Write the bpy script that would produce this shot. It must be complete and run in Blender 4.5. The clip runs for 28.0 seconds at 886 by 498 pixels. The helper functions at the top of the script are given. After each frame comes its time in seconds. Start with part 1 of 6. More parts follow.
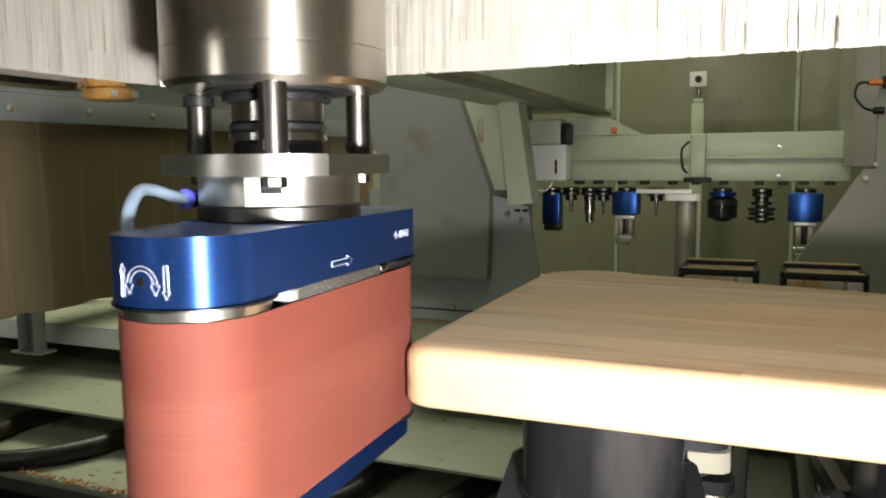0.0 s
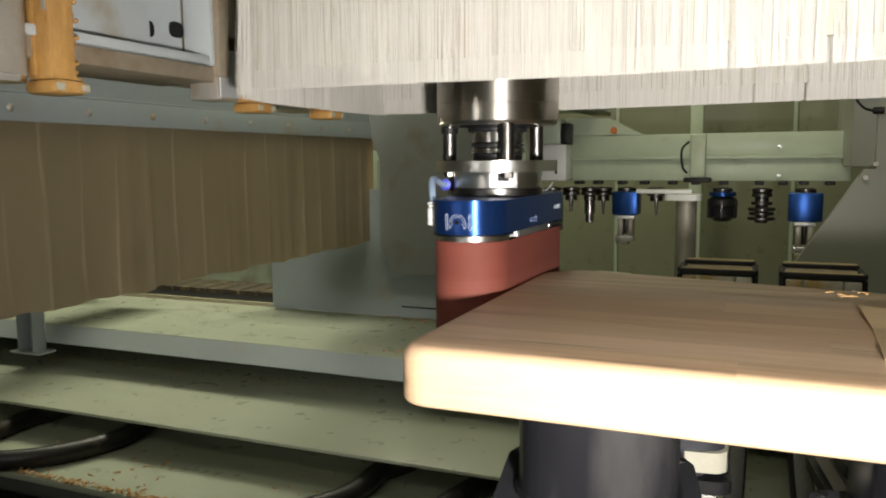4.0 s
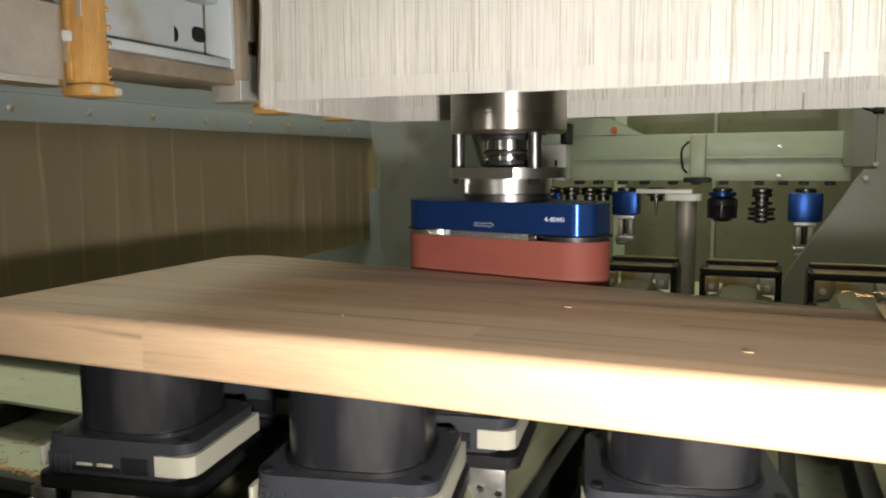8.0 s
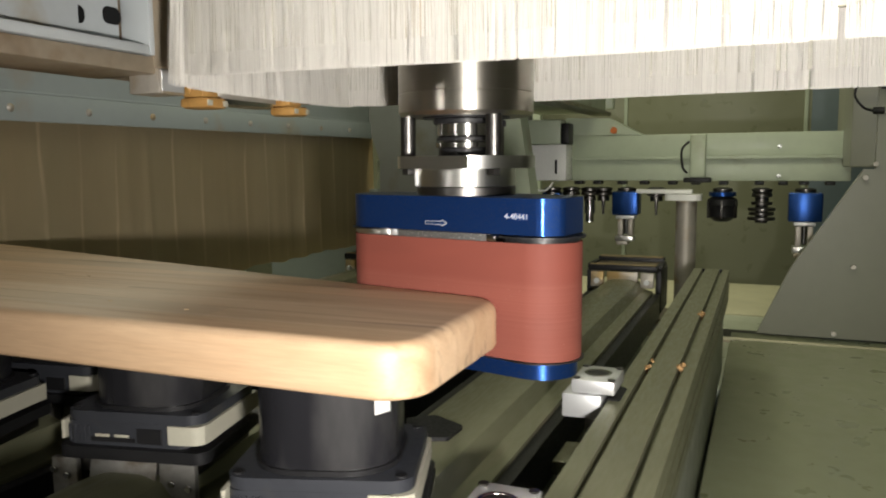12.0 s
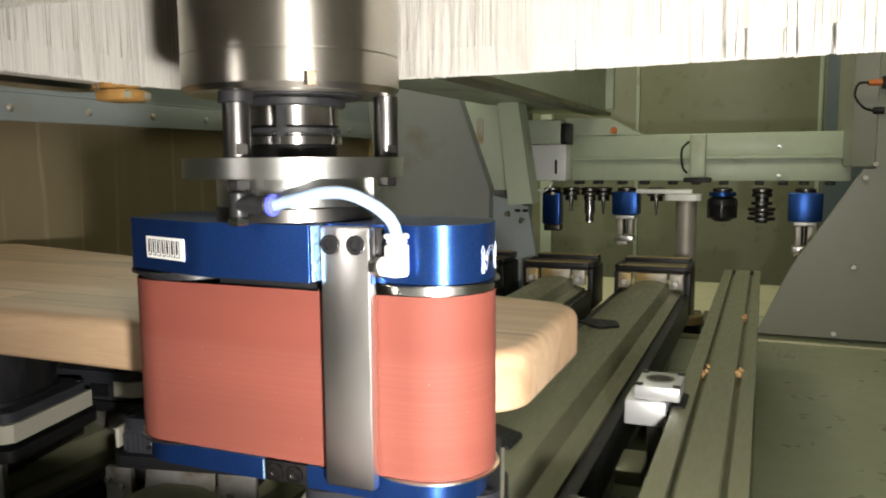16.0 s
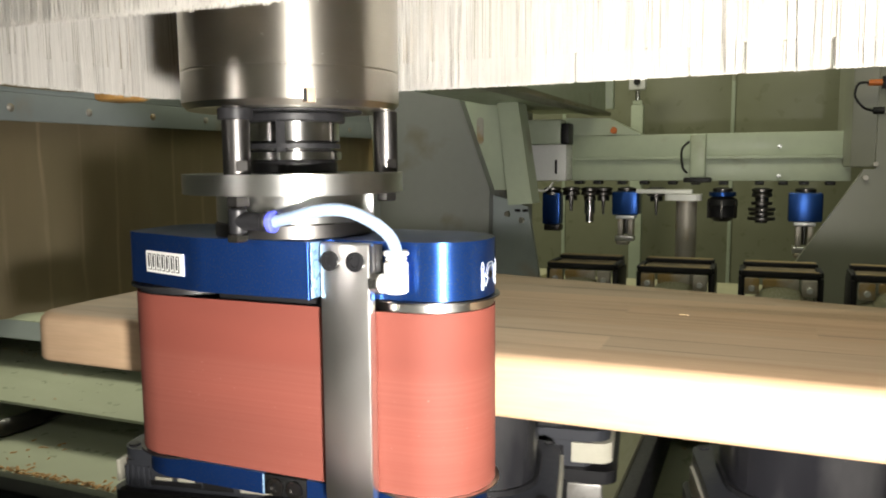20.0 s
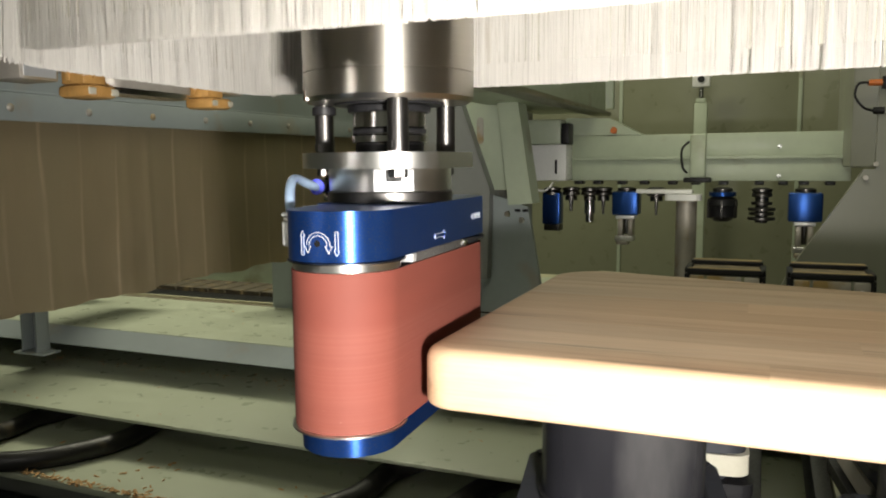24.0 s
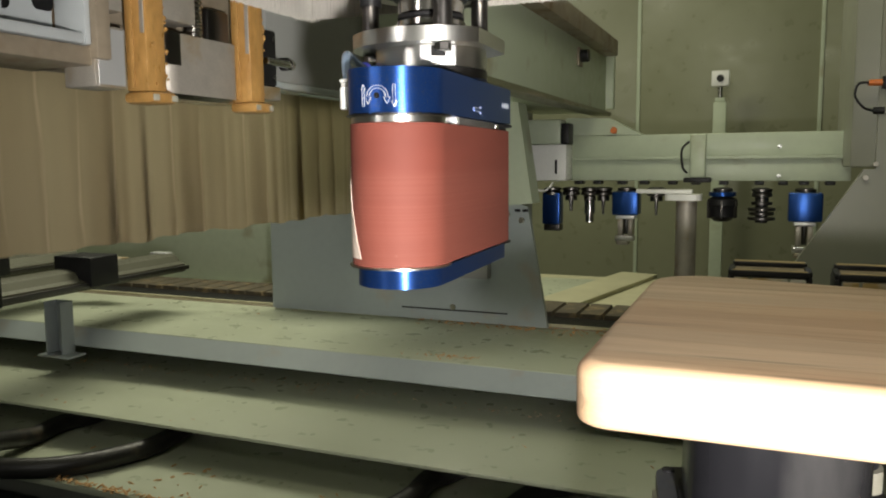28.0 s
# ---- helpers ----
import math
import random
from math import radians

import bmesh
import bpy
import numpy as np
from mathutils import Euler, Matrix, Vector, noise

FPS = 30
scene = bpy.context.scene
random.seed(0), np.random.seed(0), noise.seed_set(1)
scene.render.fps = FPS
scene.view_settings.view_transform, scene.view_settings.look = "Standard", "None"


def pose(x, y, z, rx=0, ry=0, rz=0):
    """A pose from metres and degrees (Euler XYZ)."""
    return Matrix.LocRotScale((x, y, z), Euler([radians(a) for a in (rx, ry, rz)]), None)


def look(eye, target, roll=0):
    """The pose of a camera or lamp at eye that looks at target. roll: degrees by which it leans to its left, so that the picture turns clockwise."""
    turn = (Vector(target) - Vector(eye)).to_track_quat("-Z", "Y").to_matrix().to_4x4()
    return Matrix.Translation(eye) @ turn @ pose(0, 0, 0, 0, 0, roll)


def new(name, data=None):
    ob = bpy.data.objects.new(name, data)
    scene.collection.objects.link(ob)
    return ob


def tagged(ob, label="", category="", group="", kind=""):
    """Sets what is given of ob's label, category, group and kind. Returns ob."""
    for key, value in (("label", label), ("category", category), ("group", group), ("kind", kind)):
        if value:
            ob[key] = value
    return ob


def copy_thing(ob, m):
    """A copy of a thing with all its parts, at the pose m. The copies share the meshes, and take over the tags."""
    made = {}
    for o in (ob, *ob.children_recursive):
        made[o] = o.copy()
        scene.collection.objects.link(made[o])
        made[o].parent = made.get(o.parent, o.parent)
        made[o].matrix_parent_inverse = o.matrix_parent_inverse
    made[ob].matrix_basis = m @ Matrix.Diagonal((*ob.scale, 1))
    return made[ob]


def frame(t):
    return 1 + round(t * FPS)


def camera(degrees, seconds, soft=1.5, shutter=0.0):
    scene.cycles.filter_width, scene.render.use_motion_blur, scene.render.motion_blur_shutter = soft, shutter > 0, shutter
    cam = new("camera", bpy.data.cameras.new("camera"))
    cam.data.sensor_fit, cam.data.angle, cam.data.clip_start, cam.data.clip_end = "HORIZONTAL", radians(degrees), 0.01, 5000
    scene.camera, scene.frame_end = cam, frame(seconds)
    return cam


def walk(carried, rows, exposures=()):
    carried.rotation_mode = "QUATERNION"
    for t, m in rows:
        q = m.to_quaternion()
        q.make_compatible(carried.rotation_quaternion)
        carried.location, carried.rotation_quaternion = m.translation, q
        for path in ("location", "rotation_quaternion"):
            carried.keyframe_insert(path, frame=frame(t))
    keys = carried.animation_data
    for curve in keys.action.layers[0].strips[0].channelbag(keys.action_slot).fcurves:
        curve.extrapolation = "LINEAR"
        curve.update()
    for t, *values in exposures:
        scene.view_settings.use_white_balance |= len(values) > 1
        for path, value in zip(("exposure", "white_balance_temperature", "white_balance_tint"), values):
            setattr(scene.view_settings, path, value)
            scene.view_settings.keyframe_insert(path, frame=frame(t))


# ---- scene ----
# Camera fixed on the gantry; the bed with the workpiece runs past it.
H0 = 1.15
cam = camera(59.4, 28.0, soft=2.0, shutter=0.4)
EYE = (0.0, 0.0, H0)
CAM_POSE = look(EYE, (-0.38079, 0.91775, H0 - 0.11289), roll=-0.46)
walk(cam, [(0.0, CAM_POSE), (28.0, CAM_POSE)], exposures=[(0.0, 0.0), (28.0, 0.0)])

# Bed travel along x, (seconds, metres).
BED_ROWS = [(0.0, 0.945), (1.5, 0.945), (3.0, 0.945), (3.6, 0.943), (4.5, 0.935), (5.0, 0.900), (5.5, 0.836), (6.0, 0.760), (6.5, 0.682), (7.0, 0.604), (7.5, 0.529),
            (8.0, 0.453), (8.5, 0.378), (9.0, 0.301), (9.5, 0.228), (10.0, 0.151), (10.5, 0.078), (11.0, 0.0), (11.5, -0.071), (12.0, -0.148),
            (12.5, -0.218), (13.2, -0.268), (13.9, -0.272), (14.5, -0.257), (15.0, -0.217), (15.5, -0.147), (16.0, -0.067), (16.5, 0.008), (17.0, 0.090),
            (17.5, 0.165), (18.0, 0.250), (18.5, 0.329), (19.0, 0.411), (19.5, 0.484), (20.0, 0.557), (20.5, 0.633), (21.0, 0.712),
            (21.5, 0.790), (22.3, 0.900), (22.8, 0.936), (23.5, 0.949), (24.0, 0.962), (24.5, 0.982), (25.0, 1.005), (25.5, 1.032), (26.0, 1.062), (26.5, 1.079), (28.0, 1.079)]
# Head: seconds, y, height of the spindle nose over the eye, turn of the tool.
HEAD_ROWS = [(0, 0.447, 0.0430, -88.2), (1, 0.563, 0.0370, -88), (2, 0.68, 0.0289, -87.6), (3, 0.796, 0.0319, -87.6), (3.5, 0.854, 0.0358, -87.6), (4.3, 0.95, 0.0388, -103), (5, 1.03, 0.0415, -160), (5.5, 1.046, 0.0432, -193), (6, 1.03, 0.0432, -193),
             (7, 0.991, 0.0362, -193), (8, 0.956, 0.0292, -193), (9, 0.916, 0.0322, -193), (10, 0.878, 0.0392, -193), (11, 0.84, 0.0452, -193), (12, 0.804, 0.0432, -193), (12.25, 0.791, 0.0422, -196), (12.5, 0.778, 0.0402, -212), (13, 0.735, 0.0356, -245),
             (13.5, 0.675, 0.0320, -266), (14, 0.61, 0.0294, -270), (14.5, 0.54, 0.0288, -279), (15, 0.476, 0.0312, -334), (15.5, 0.466, 0.0356, -360), (17, 0.466, 0.0476, -360), (18.5, 0.465, 0.0416, -360), (20, 0.465, 0.0306, -360), (21.5, 0.465, 0.0356, -360),
             (22.3, 0.478, 0.0410, -385), (23, 0.54, 0.0434, -425), (23.5, 0.594, 0.0440, -445), (24, 0.6156, 0.0455, -447.7), (25, 0.656, 0.0359, -447.5), (26, 0.678, 0.0288, -447.3), (26.5, 0.681, 0.0298, -447.4), (26.65, 0.682, 0.0398, -447.4), (26.8, 0.682, 0.0658, -447.4),
             (27, 0.683, 0.1458, -447.4), (27.15, 0.684, 0.1588, -447.4), (27.4, 0.687, 0.1577, -447.3), (28, 0.7094, 0.1564, -447.3)]
HX = -0.305

# World and light.
world = bpy.data.worlds.new("hall")
scene.world = world
world.use_nodes = True
bg = world.node_tree.nodes["Background"]
bg.inputs[0].default_value = (0.86, 0.86, 0.74, 1)
bg.inputs[1].default_value = 0.075


def area_lamp(name, eye, target, sx, sy, watts, colour):
    d = bpy.data.lights.new(name, "AREA")
    d.shape, d.size, d.size_y, d.energy, d.color = "RECTANGLE", sx, sy, watts, colour
    ob = new(name, d)
    ob.matrix_world = look(eye, target)
    return ob


lamp = bpy.data.lights.new("work_lamp", "SPOT")
lamp.energy, lamp.shadow_soft_size, lamp.color = 70.0, 0.022, (1.0, 0.95, 0.89)
lamp.spot_size, lamp.spot_blend = radians(98), 1.0
work_lamp = new("work_lamp", lamp)
work_lamp.matrix_basis = look((0.108, -0.02, H0 - 0.092), (-0.250, 0.92, H0 - 0.085))
area_lamp("left_work_lamp", (-1.20, -1.45, H0 + 0.5), (-0.3, 0.7, H0 - 0.05), 0.30, 0.45, 5, (1.0, 0.94, 0.90))
area_lamp("hall_light", (-0.3, 1.5, 2.7), (-0.3, 2.9, 1.5), 2.0, 0.3, 15, (1.0, 0.97, 0.72))
area_lamp("hall_light", (-0.6, 4.4, 3.3), (-0.4, 4.1, 0.5), 2.4, 0.5, 10, (1.0, 1.0, 0.72))
area_lamp("hall_light", (-2.4, 3.1, 3.4), (-2.1, 2.3, 0.4), 2.8, 0.6, 76, (1.0, 0.97, 0.75))
area_lamp("hall_light", (-0.4, -2.4, 3.9), (-0.4, -2.3, 0.0), 3.0, 0.5, 28, (1.0, 0.97, 0.84))


# ---- materials ----
STRIP, STRIP_START = 0.0937, 1.031  # width and first edge of the curtain strips


def mat(name, base, rough=0.5, metal=0.0, vary=0.15, scale=20.0, bump=0.0, bscale=200.0, stretch=(1, 1, 1), coat=0.0, dirt=None, dirt_amount=0.0, rvary=0.12, dscale=6.0, aniso=0.0, spec=0.5):
    """Noise at two scales on colour and roughness, fine relief, optional dirt in patches."""
    m = bpy.data.materials.new(name)
    m.use_nodes = True
    nt = m.node_tree
    N, L = nt.nodes, nt.links
    b = N["Principled BSDF"]
    b.inputs["Metallic"].default_value = metal
    b.inputs["Coat Weight"].default_value = coat
    b.inputs["Specular IOR Level"].default_value = spec
    if aniso:
        b.inputs["Anisotropic"].default_value, b.inputs["Anisotropic Rotation"].default_value = aniso, 0.25
        tan = N.new("ShaderNodeTangent")
        tan.direction_type, tan.axis = "RADIAL", "Z"
        L.new(tan.outputs[0], b.inputs["Tangent"])
    tc = N.new("ShaderNodeTexCoord")
    mp = N.new("ShaderNodeMapping")
    mp.inputs["Scale"].default_value = stretch
    L.new(tc.outputs["Object"], mp.inputs["Vector"])

    def tex(s, detail=4):
        t = N.new("ShaderNodeTexNoise")
        t.inputs["Scale"].default_value, t.inputs["Detail"].default_value = s, detail
        L.new(mp.outputs["Vector"], t.inputs["Vector"])
        return t
    big, small = tex(scale), tex(scale * 9)
    mix = N.new("ShaderNodeMath")
    mix.operation = "ADD"
    L.new(big.outputs["Fac"], mix.inputs[0])
    L.new(small.outputs["Fac"], mix.inputs[1])
    mr = N.new("ShaderNodeMapRange")
    mr.inputs[1].default_value, mr.inputs[2].default_value = 0.6, 1.4
    mr.inputs[3].default_value, mr.inputs[4].default_value = 1 - vary, 1 + vary
    L.new(mix.outputs[0], mr.inputs[0])
    hsv = N.new("ShaderNodeHueSaturation")
    hsv.inputs["Color"].default_value = (*base, 1)
    L.new(mr.outputs[0], hsv.inputs["Value"])
    colour = hsv.outputs[0]
    if dirt:
        d = tex(dscale, 8)
        ramp = N.new("ShaderNodeMapRange")
        ramp.inputs[1].default_value, ramp.inputs[2].default_value = 0.62 - 0.25 * dirt_amount, 0.74 - 0.1 * dirt_amount
        L.new(d.outputs["Fac"], ramp.inputs[0])
        mx = N.new("ShaderNodeMix")
        mx.data_type = "RGBA"
        L.new(ramp.outputs[0], mx.inputs["Factor"])
        L.new(colour, mx.inputs["A"])
        mx.inputs["B"].default_value = (*dirt, 1)
        colour = mx.outputs["Result"]
    L.new(colour, b.inputs["Base Color"])
    rr = N.new("ShaderNodeMapRange")
    rr.inputs[1].default_value, rr.inputs[2].default_value = 0.3, 0.7
    rr.inputs[3].default_value, rr.inputs[4].default_value = max(0.02, rough - rvary), min(1, rough + rvary)
    L.new(small.outputs["Fac"], rr.inputs[0])
    L.new(rr.outputs[0], b.inputs["Roughness"])
    if bump:
        n = tex(bscale, 3)
        bp = N.new("ShaderNodeBump")
        bp.inputs["Strength"].default_value, bp.inputs["Distance"].default_value = bump, 0.001
        L.new(n.outputs["Fac"], bp.inputs["Height"])
        L.new(bp.outputs[0], b.inputs["Normal"])
    return m


def wood_material():
    m = bpy.data.materials.new("beech_wood")
    m.use_nodes = True
    nt = m.node_tree
    N, L = nt.nodes, nt.links
    b = N["Principled BSDF"]
    tc, oi = N.new("ShaderNodeTexCoord"), N.new("ShaderNodeObjectInfo")
    off = N.new("ShaderNodeVectorMath")
    off.operation = "MULTIPLY_ADD"
    L.new(oi.outputs["Random"], off.inputs[0])
    off.inputs[1].default_value = (7.3, 3.1, 5.7)
    L.new(tc.outputs["Object"], off.inputs[2])
    mp = N.new("ShaderNodeMapping")
    mp.inputs["Scale"].default_value = (1.2, 22, 16)
    L.new(off.outputs[0], mp.inputs["Vector"])
    g = N.new("ShaderNodeTexNoise")
    g.inputs["Scale"].default_value, g.inputs["Detail"].default_value, g.inputs["Distortion"].default_value = 1.6, 5, 0.8
    L.new(mp.outputs[0], g.inputs["Vector"])
    ramp = N.new("ShaderNodeValToRGB")
    e = ramp.color_ramp.elements
    e[0].position, e[0].color = 0.25, (0.40, 0.264, 0.158, 1)
    e[1].position, e[1].color = 0.74, (0.61, 0.448, 0.297, 1)
    mid = e.new(0.45)
    mid.color = (0.535, 0.374, 0.235, 1)
    L.new(g.outputs["Fac"], ramp.inputs[0])
    mp2 = N.new("ShaderNodeMapping")
    mp2.inputs["Scale"].default_value = (30, 420, 420)
    L.new(off.outputs[0], mp2.inputs["Vector"])
    f = N.new("ShaderNodeTexNoise")
    f.inputs["Scale"].default_value, f.inputs["Detail"].default_value = 1.0, 3
    L.new(mp2.outputs[0], f.inputs["Vector"])
    val = N.new("ShaderNodeMapRange")
    val.inputs[1].default_value, val.inputs[2].default_value, val.inputs[3].default_value, val.inputs[4].default_value = 0.3, 0.7, 0.93, 1.06
    L.new(f.outputs["Fac"], val.inputs[0])
    rv = N.new("ShaderNodeMapRange")
    rv.inputs[3].default_value, rv.inputs[4].default_value = 0.84, 1.07
    L.new(oi.outputs["Random"], rv.inputs[0])
    mul = N.new("ShaderNodeMath")
    mul.operation = "MULTIPLY"
    L.new(val.outputs[0], mul.inputs[0])
    L.new(rv.outputs[0], mul.inputs[1])
    mp3 = N.new("ShaderNodeMapping")
    mp3.inputs["Scale"].default_value = (1.6, 55, 30)
    L.new(off.outputs[0], mp3.inputs["Vector"])
    v = N.new("ShaderNodeTexNoise")
    v.inputs["Scale"].default_value, v.inputs["Detail"].default_value, v.inputs["Distortion"].default_value = 1.0, 2, 1.2
    L.new(mp3.outputs[0], v.inputs["Vector"])
    vein = N.new("ShaderNodeMapRange")
    vein.inputs[1].default_value, vein.inputs[2].default_value, vein.inputs[3].default_value, vein.inputs[4].default_value = 0.61, 0.70, 1.0, 0.62
    L.new(v.outputs["Fac"], vein.inputs[0])
    mul2 = N.new("ShaderNodeMath")
    mul2.operation = "MULTIPLY"
    L.new(mul.outputs[0], mul2.inputs[0])
    L.new(vein.outputs[0], mul2.inputs[1])
    hsv = N.new("ShaderNodeHueSaturation")
    twist, frac, red = N.new("ShaderNodeMath"), N.new("ShaderNodeMath"), N.new("ShaderNodeMix")
    twist.operation, twist.inputs[1].default_value, frac.operation = "MULTIPLY", 37.7, "FRACT"
    L.new(oi.outputs["Random"], twist.inputs[0])
    L.new(twist.outputs[0], frac.inputs[0])
    pick = N.new("ShaderNodeMapRange")
    pick.inputs[1].default_value, pick.inputs[2].default_value, pick.inputs[4].default_value = 0.45, 1.0, 0.55
    L.new(frac.outputs[0], pick.inputs[0])
    red.data_type, red.blend_type = "RGBA", "MULTIPLY"
    L.new(pick.outputs[0], red.inputs["Factor"])
    L.new(ramp.outputs[0], red.inputs["A"])
    red.inputs["B"].default_value = (0.94, 0.79, 0.64, 1)
    L.new(red.outputs["Result"], hsv.inputs["Color"])
    L.new(mul2.outputs[0], hsv.inputs["Value"])
    L.new(hsv.outputs[0], b.inputs["Base Color"])
    b.inputs["Roughness"].default_value = 0.52
    bp = N.new("ShaderNodeBump")
    bp.inputs["Strength"].default_value, bp.inputs["Distance"].default_value = 0.12, 0.0006
    L.new(f.outputs["Fac"], bp.inputs["Height"])
    L.new(bp.outputs[0], b.inputs["Normal"])
    return m


def bristle_material():
    m = bpy.data.materials.new("bristles")
    m.use_nodes = True
    N, L = m.node_tree.nodes, m.node_tree.links
    b = N["Principled BSDF"]
    g = N.new("ShaderNodeNewGeometry")
    ramp = N.new("ShaderNodeValToRGB")
    e = ramp.color_ramp.elements
    e[0].position, e[0].color = 0.0, (0.42, 0.40, 0.36, 1)
    e[1].position, e[1].color = 0.09, (0.66, 0.638, 0.59, 1)
    last = e.new(1.0)
    last.color = (0.78, 0.757, 0.705, 1)
    L.new(g.outputs["Random Per Island"], ramp.inputs[0])
    L.new(ramp.outputs[0], b.inputs["Base Color"])
    b.inputs["Roughness"].default_value = 0.45
    tr, mx = N.new("ShaderNodeBsdfTranslucent"), N.new("ShaderNodeMixShader")
    L.new(ramp.outputs[0], tr.inputs["Color"])
    mx.inputs[0].default_value = 0.22
    L.new(b.outputs[0], mx.inputs[1])
    L.new(tr.outputs[0], mx.inputs[2])
    L.new(mx.outputs[0], N["Material Output"].inputs["Surface"])
    return m


def belt_material():
    """Red abrasive: plain above, fine pale wear streaks and dust specks in the used lower half."""
    m = bpy.data.materials.new("sanding_belt")
    m.use_nodes = True
    N, L = m.node_tree.nodes, m.node_tree.links
    b = N["Principled BSDF"]
    tc = N.new("ShaderNodeTexCoord")

    def noise(scale, stretch, detail=3):
        mp, t = N.new("ShaderNodeMapping"), N.new("ShaderNodeTexNoise")
        mp.inputs["Scale"].default_value = stretch
        t.inputs["Scale"].default_value, t.inputs["Detail"].default_value = scale, detail
        L.new(tc.outputs["Object"], mp.inputs["Vector"])
        L.new(mp.outputs[0], t.inputs["Vector"])
        return t.outputs["Fac"]

    def remap(v, a, c, lo, hi):
        r = N.new("ShaderNodeMapRange")
        for i, q in enumerate((a, c, lo, hi)):
            r.inputs[i + 1].default_value = q
        L.new(v, r.inputs[0])
        return r.outputs[0]

    def times(u, v):
        k = N.new("ShaderNodeMath")
        k.operation = "MULTIPLY"
        L.new(u, k.inputs[0])
        L.new(v, k.inputs[1])
        return k.outputs[0]

    def blend(fac, a, colour):
        k = N.new("ShaderNodeMix")
        k.data_type = "RGBA"
        L.new(fac, k.inputs["Factor"])
        L.new(a, k.inputs["A"])
        k.inputs["B"].default_value = (*colour, 1)
        return k.outputs["Result"]
    sep = N.new("ShaderNodeSeparateXYZ")
    L.new(tc.outputs["Object"], sep.inputs[0])
    used = remap(sep.outputs["Z"], -0.163, -0.169, 0.0, 1.0)
    hsv = N.new("ShaderNodeHueSaturation")
    hsv.inputs["Color"].default_value = (0.158, 0.0395, 0.0265, 1)
    L.new(remap(noise(9, (0.5, 0.5, 2.5)), 0.3, 0.7, 0.9, 1.1), hsv.inputs["Value"])
    c = blend(times(used, remap(noise(12, (0.10, 0.10, 45)), 0.42, 0.75, 0.12, 0.42)), hsv.outputs[0], (0.222, 0.077, 0.056))
    c = blend(times(used, remap(noise(330, (1, 1, 1.5), 1), 0.755, 0.81, 0.0, 0.20)), c, (0.50, 0.34, 0.28))
    L.new(c, b.inputs["Base Color"])
    b.inputs["Roughness"].default_value = 0.72
    b.inputs["Specular IOR Level"].default_value = 0.35
    bp = N.new("ShaderNodeBump")
    bp.inputs["Strength"].default_value, bp.inputs["Distance"].default_value = 0.25, 0.0006
    L.new(noise(1500, (1, 1, 1), 2), bp.inputs["Height"])
    L.new(bp.outputs[0], b.inputs["Normal"])
    return m


def curtain_material():
    """Brown cloth; light on the ridges where its strips meet is painted in pale."""
    m = mat("curtain_fabric", (0.50, 0.410, 0.255), 0.5, vary=0.07, scale=1.6, bump=0.05, bscale=300, stretch=(1, 2.2, 0.5), dirt=(0.52, 0.44, 0.28), dirt_amount=0.5, dscale=1.5, rvary=0.04)
    N, L = m.node_tree.nodes, m.node_tree.links
    b = N["Principled BSDF"]
    old = b.inputs["Base Color"].links[0].from_socket

    def math_node(kind, a, c):
        k = N.new("ShaderNodeMath")
        k.operation = kind
        for i, q in enumerate((a, c)):
            if isinstance(q, float):
                k.inputs[i].default_value = q
            else:
                L.new(q, k.inputs[i])
        return k.outputs[0]
    tc, sep, tex, mp = N.new("ShaderNodeTexCoord"), N.new("ShaderNodeSeparateXYZ"), N.new("ShaderNodeTexNoise"), N.new("ShaderNodeMapping")
    L.new(tc.outputs["Object"], sep.inputs[0])
    mp.inputs["Scale"].default_value = (1, 1, 0.25)
    L.new(tc.outputs["Object"], mp.inputs["Vector"])
    L.new(mp.outputs[0], tex.inputs["Vector"])
    tex.inputs["Scale"].default_value, tex.inputs["Detail"].default_value = 14, 3
    across = math_node("DIVIDE", math_node("SUBTRACT", sep.outputs["Y"], STRIP_START), STRIP)
    wander = math_node("MULTIPLY", math_node("SUBTRACT", tex.outputs["Fac"], 0.5), 0.42)
    edge = math_node("ABSOLUTE", math_node("SUBTRACT", math_node("FRACT", math_node("ADD", across, wander), 0.0), 0.5), 0.0)
    # Pale band along each strip edge: grazing light on the ridges, put into colour.
    ridge_light = N.new("ShaderNodeMapRange")
    ridge_light.interpolation_type = "SMOOTHSTEP"
    ridge_light.inputs[1].default_value, ridge_light.inputs[2].default_value, ridge_light.inputs[4].default_value = 0.42, 0.5, 1.0
    L.new(edge, ridge_light.inputs[0])
    mx = N.new("ShaderNodeMix")
    mx.data_type = "RGBA"
    patch = N.new("ShaderNodeMapRange")
    patch.inputs[1].default_value, patch.inputs[2].default_value, patch.inputs[4].default_value = 0.40, 0.66, 0.75
    L.new(tex.outputs["Fac"], patch.inputs[0])
    L.new(math_node("MULTIPLY", ridge_light.outputs[0], patch.outputs[0]), mx.inputs["Factor"])
    L.new(old, mx.inputs["A"])
    mx.inputs["B"].default_value = (0.74, 0.62, 0.42, 1)
    L.new(mx.outputs["Result"], b.inputs["Base Color"])
    return m


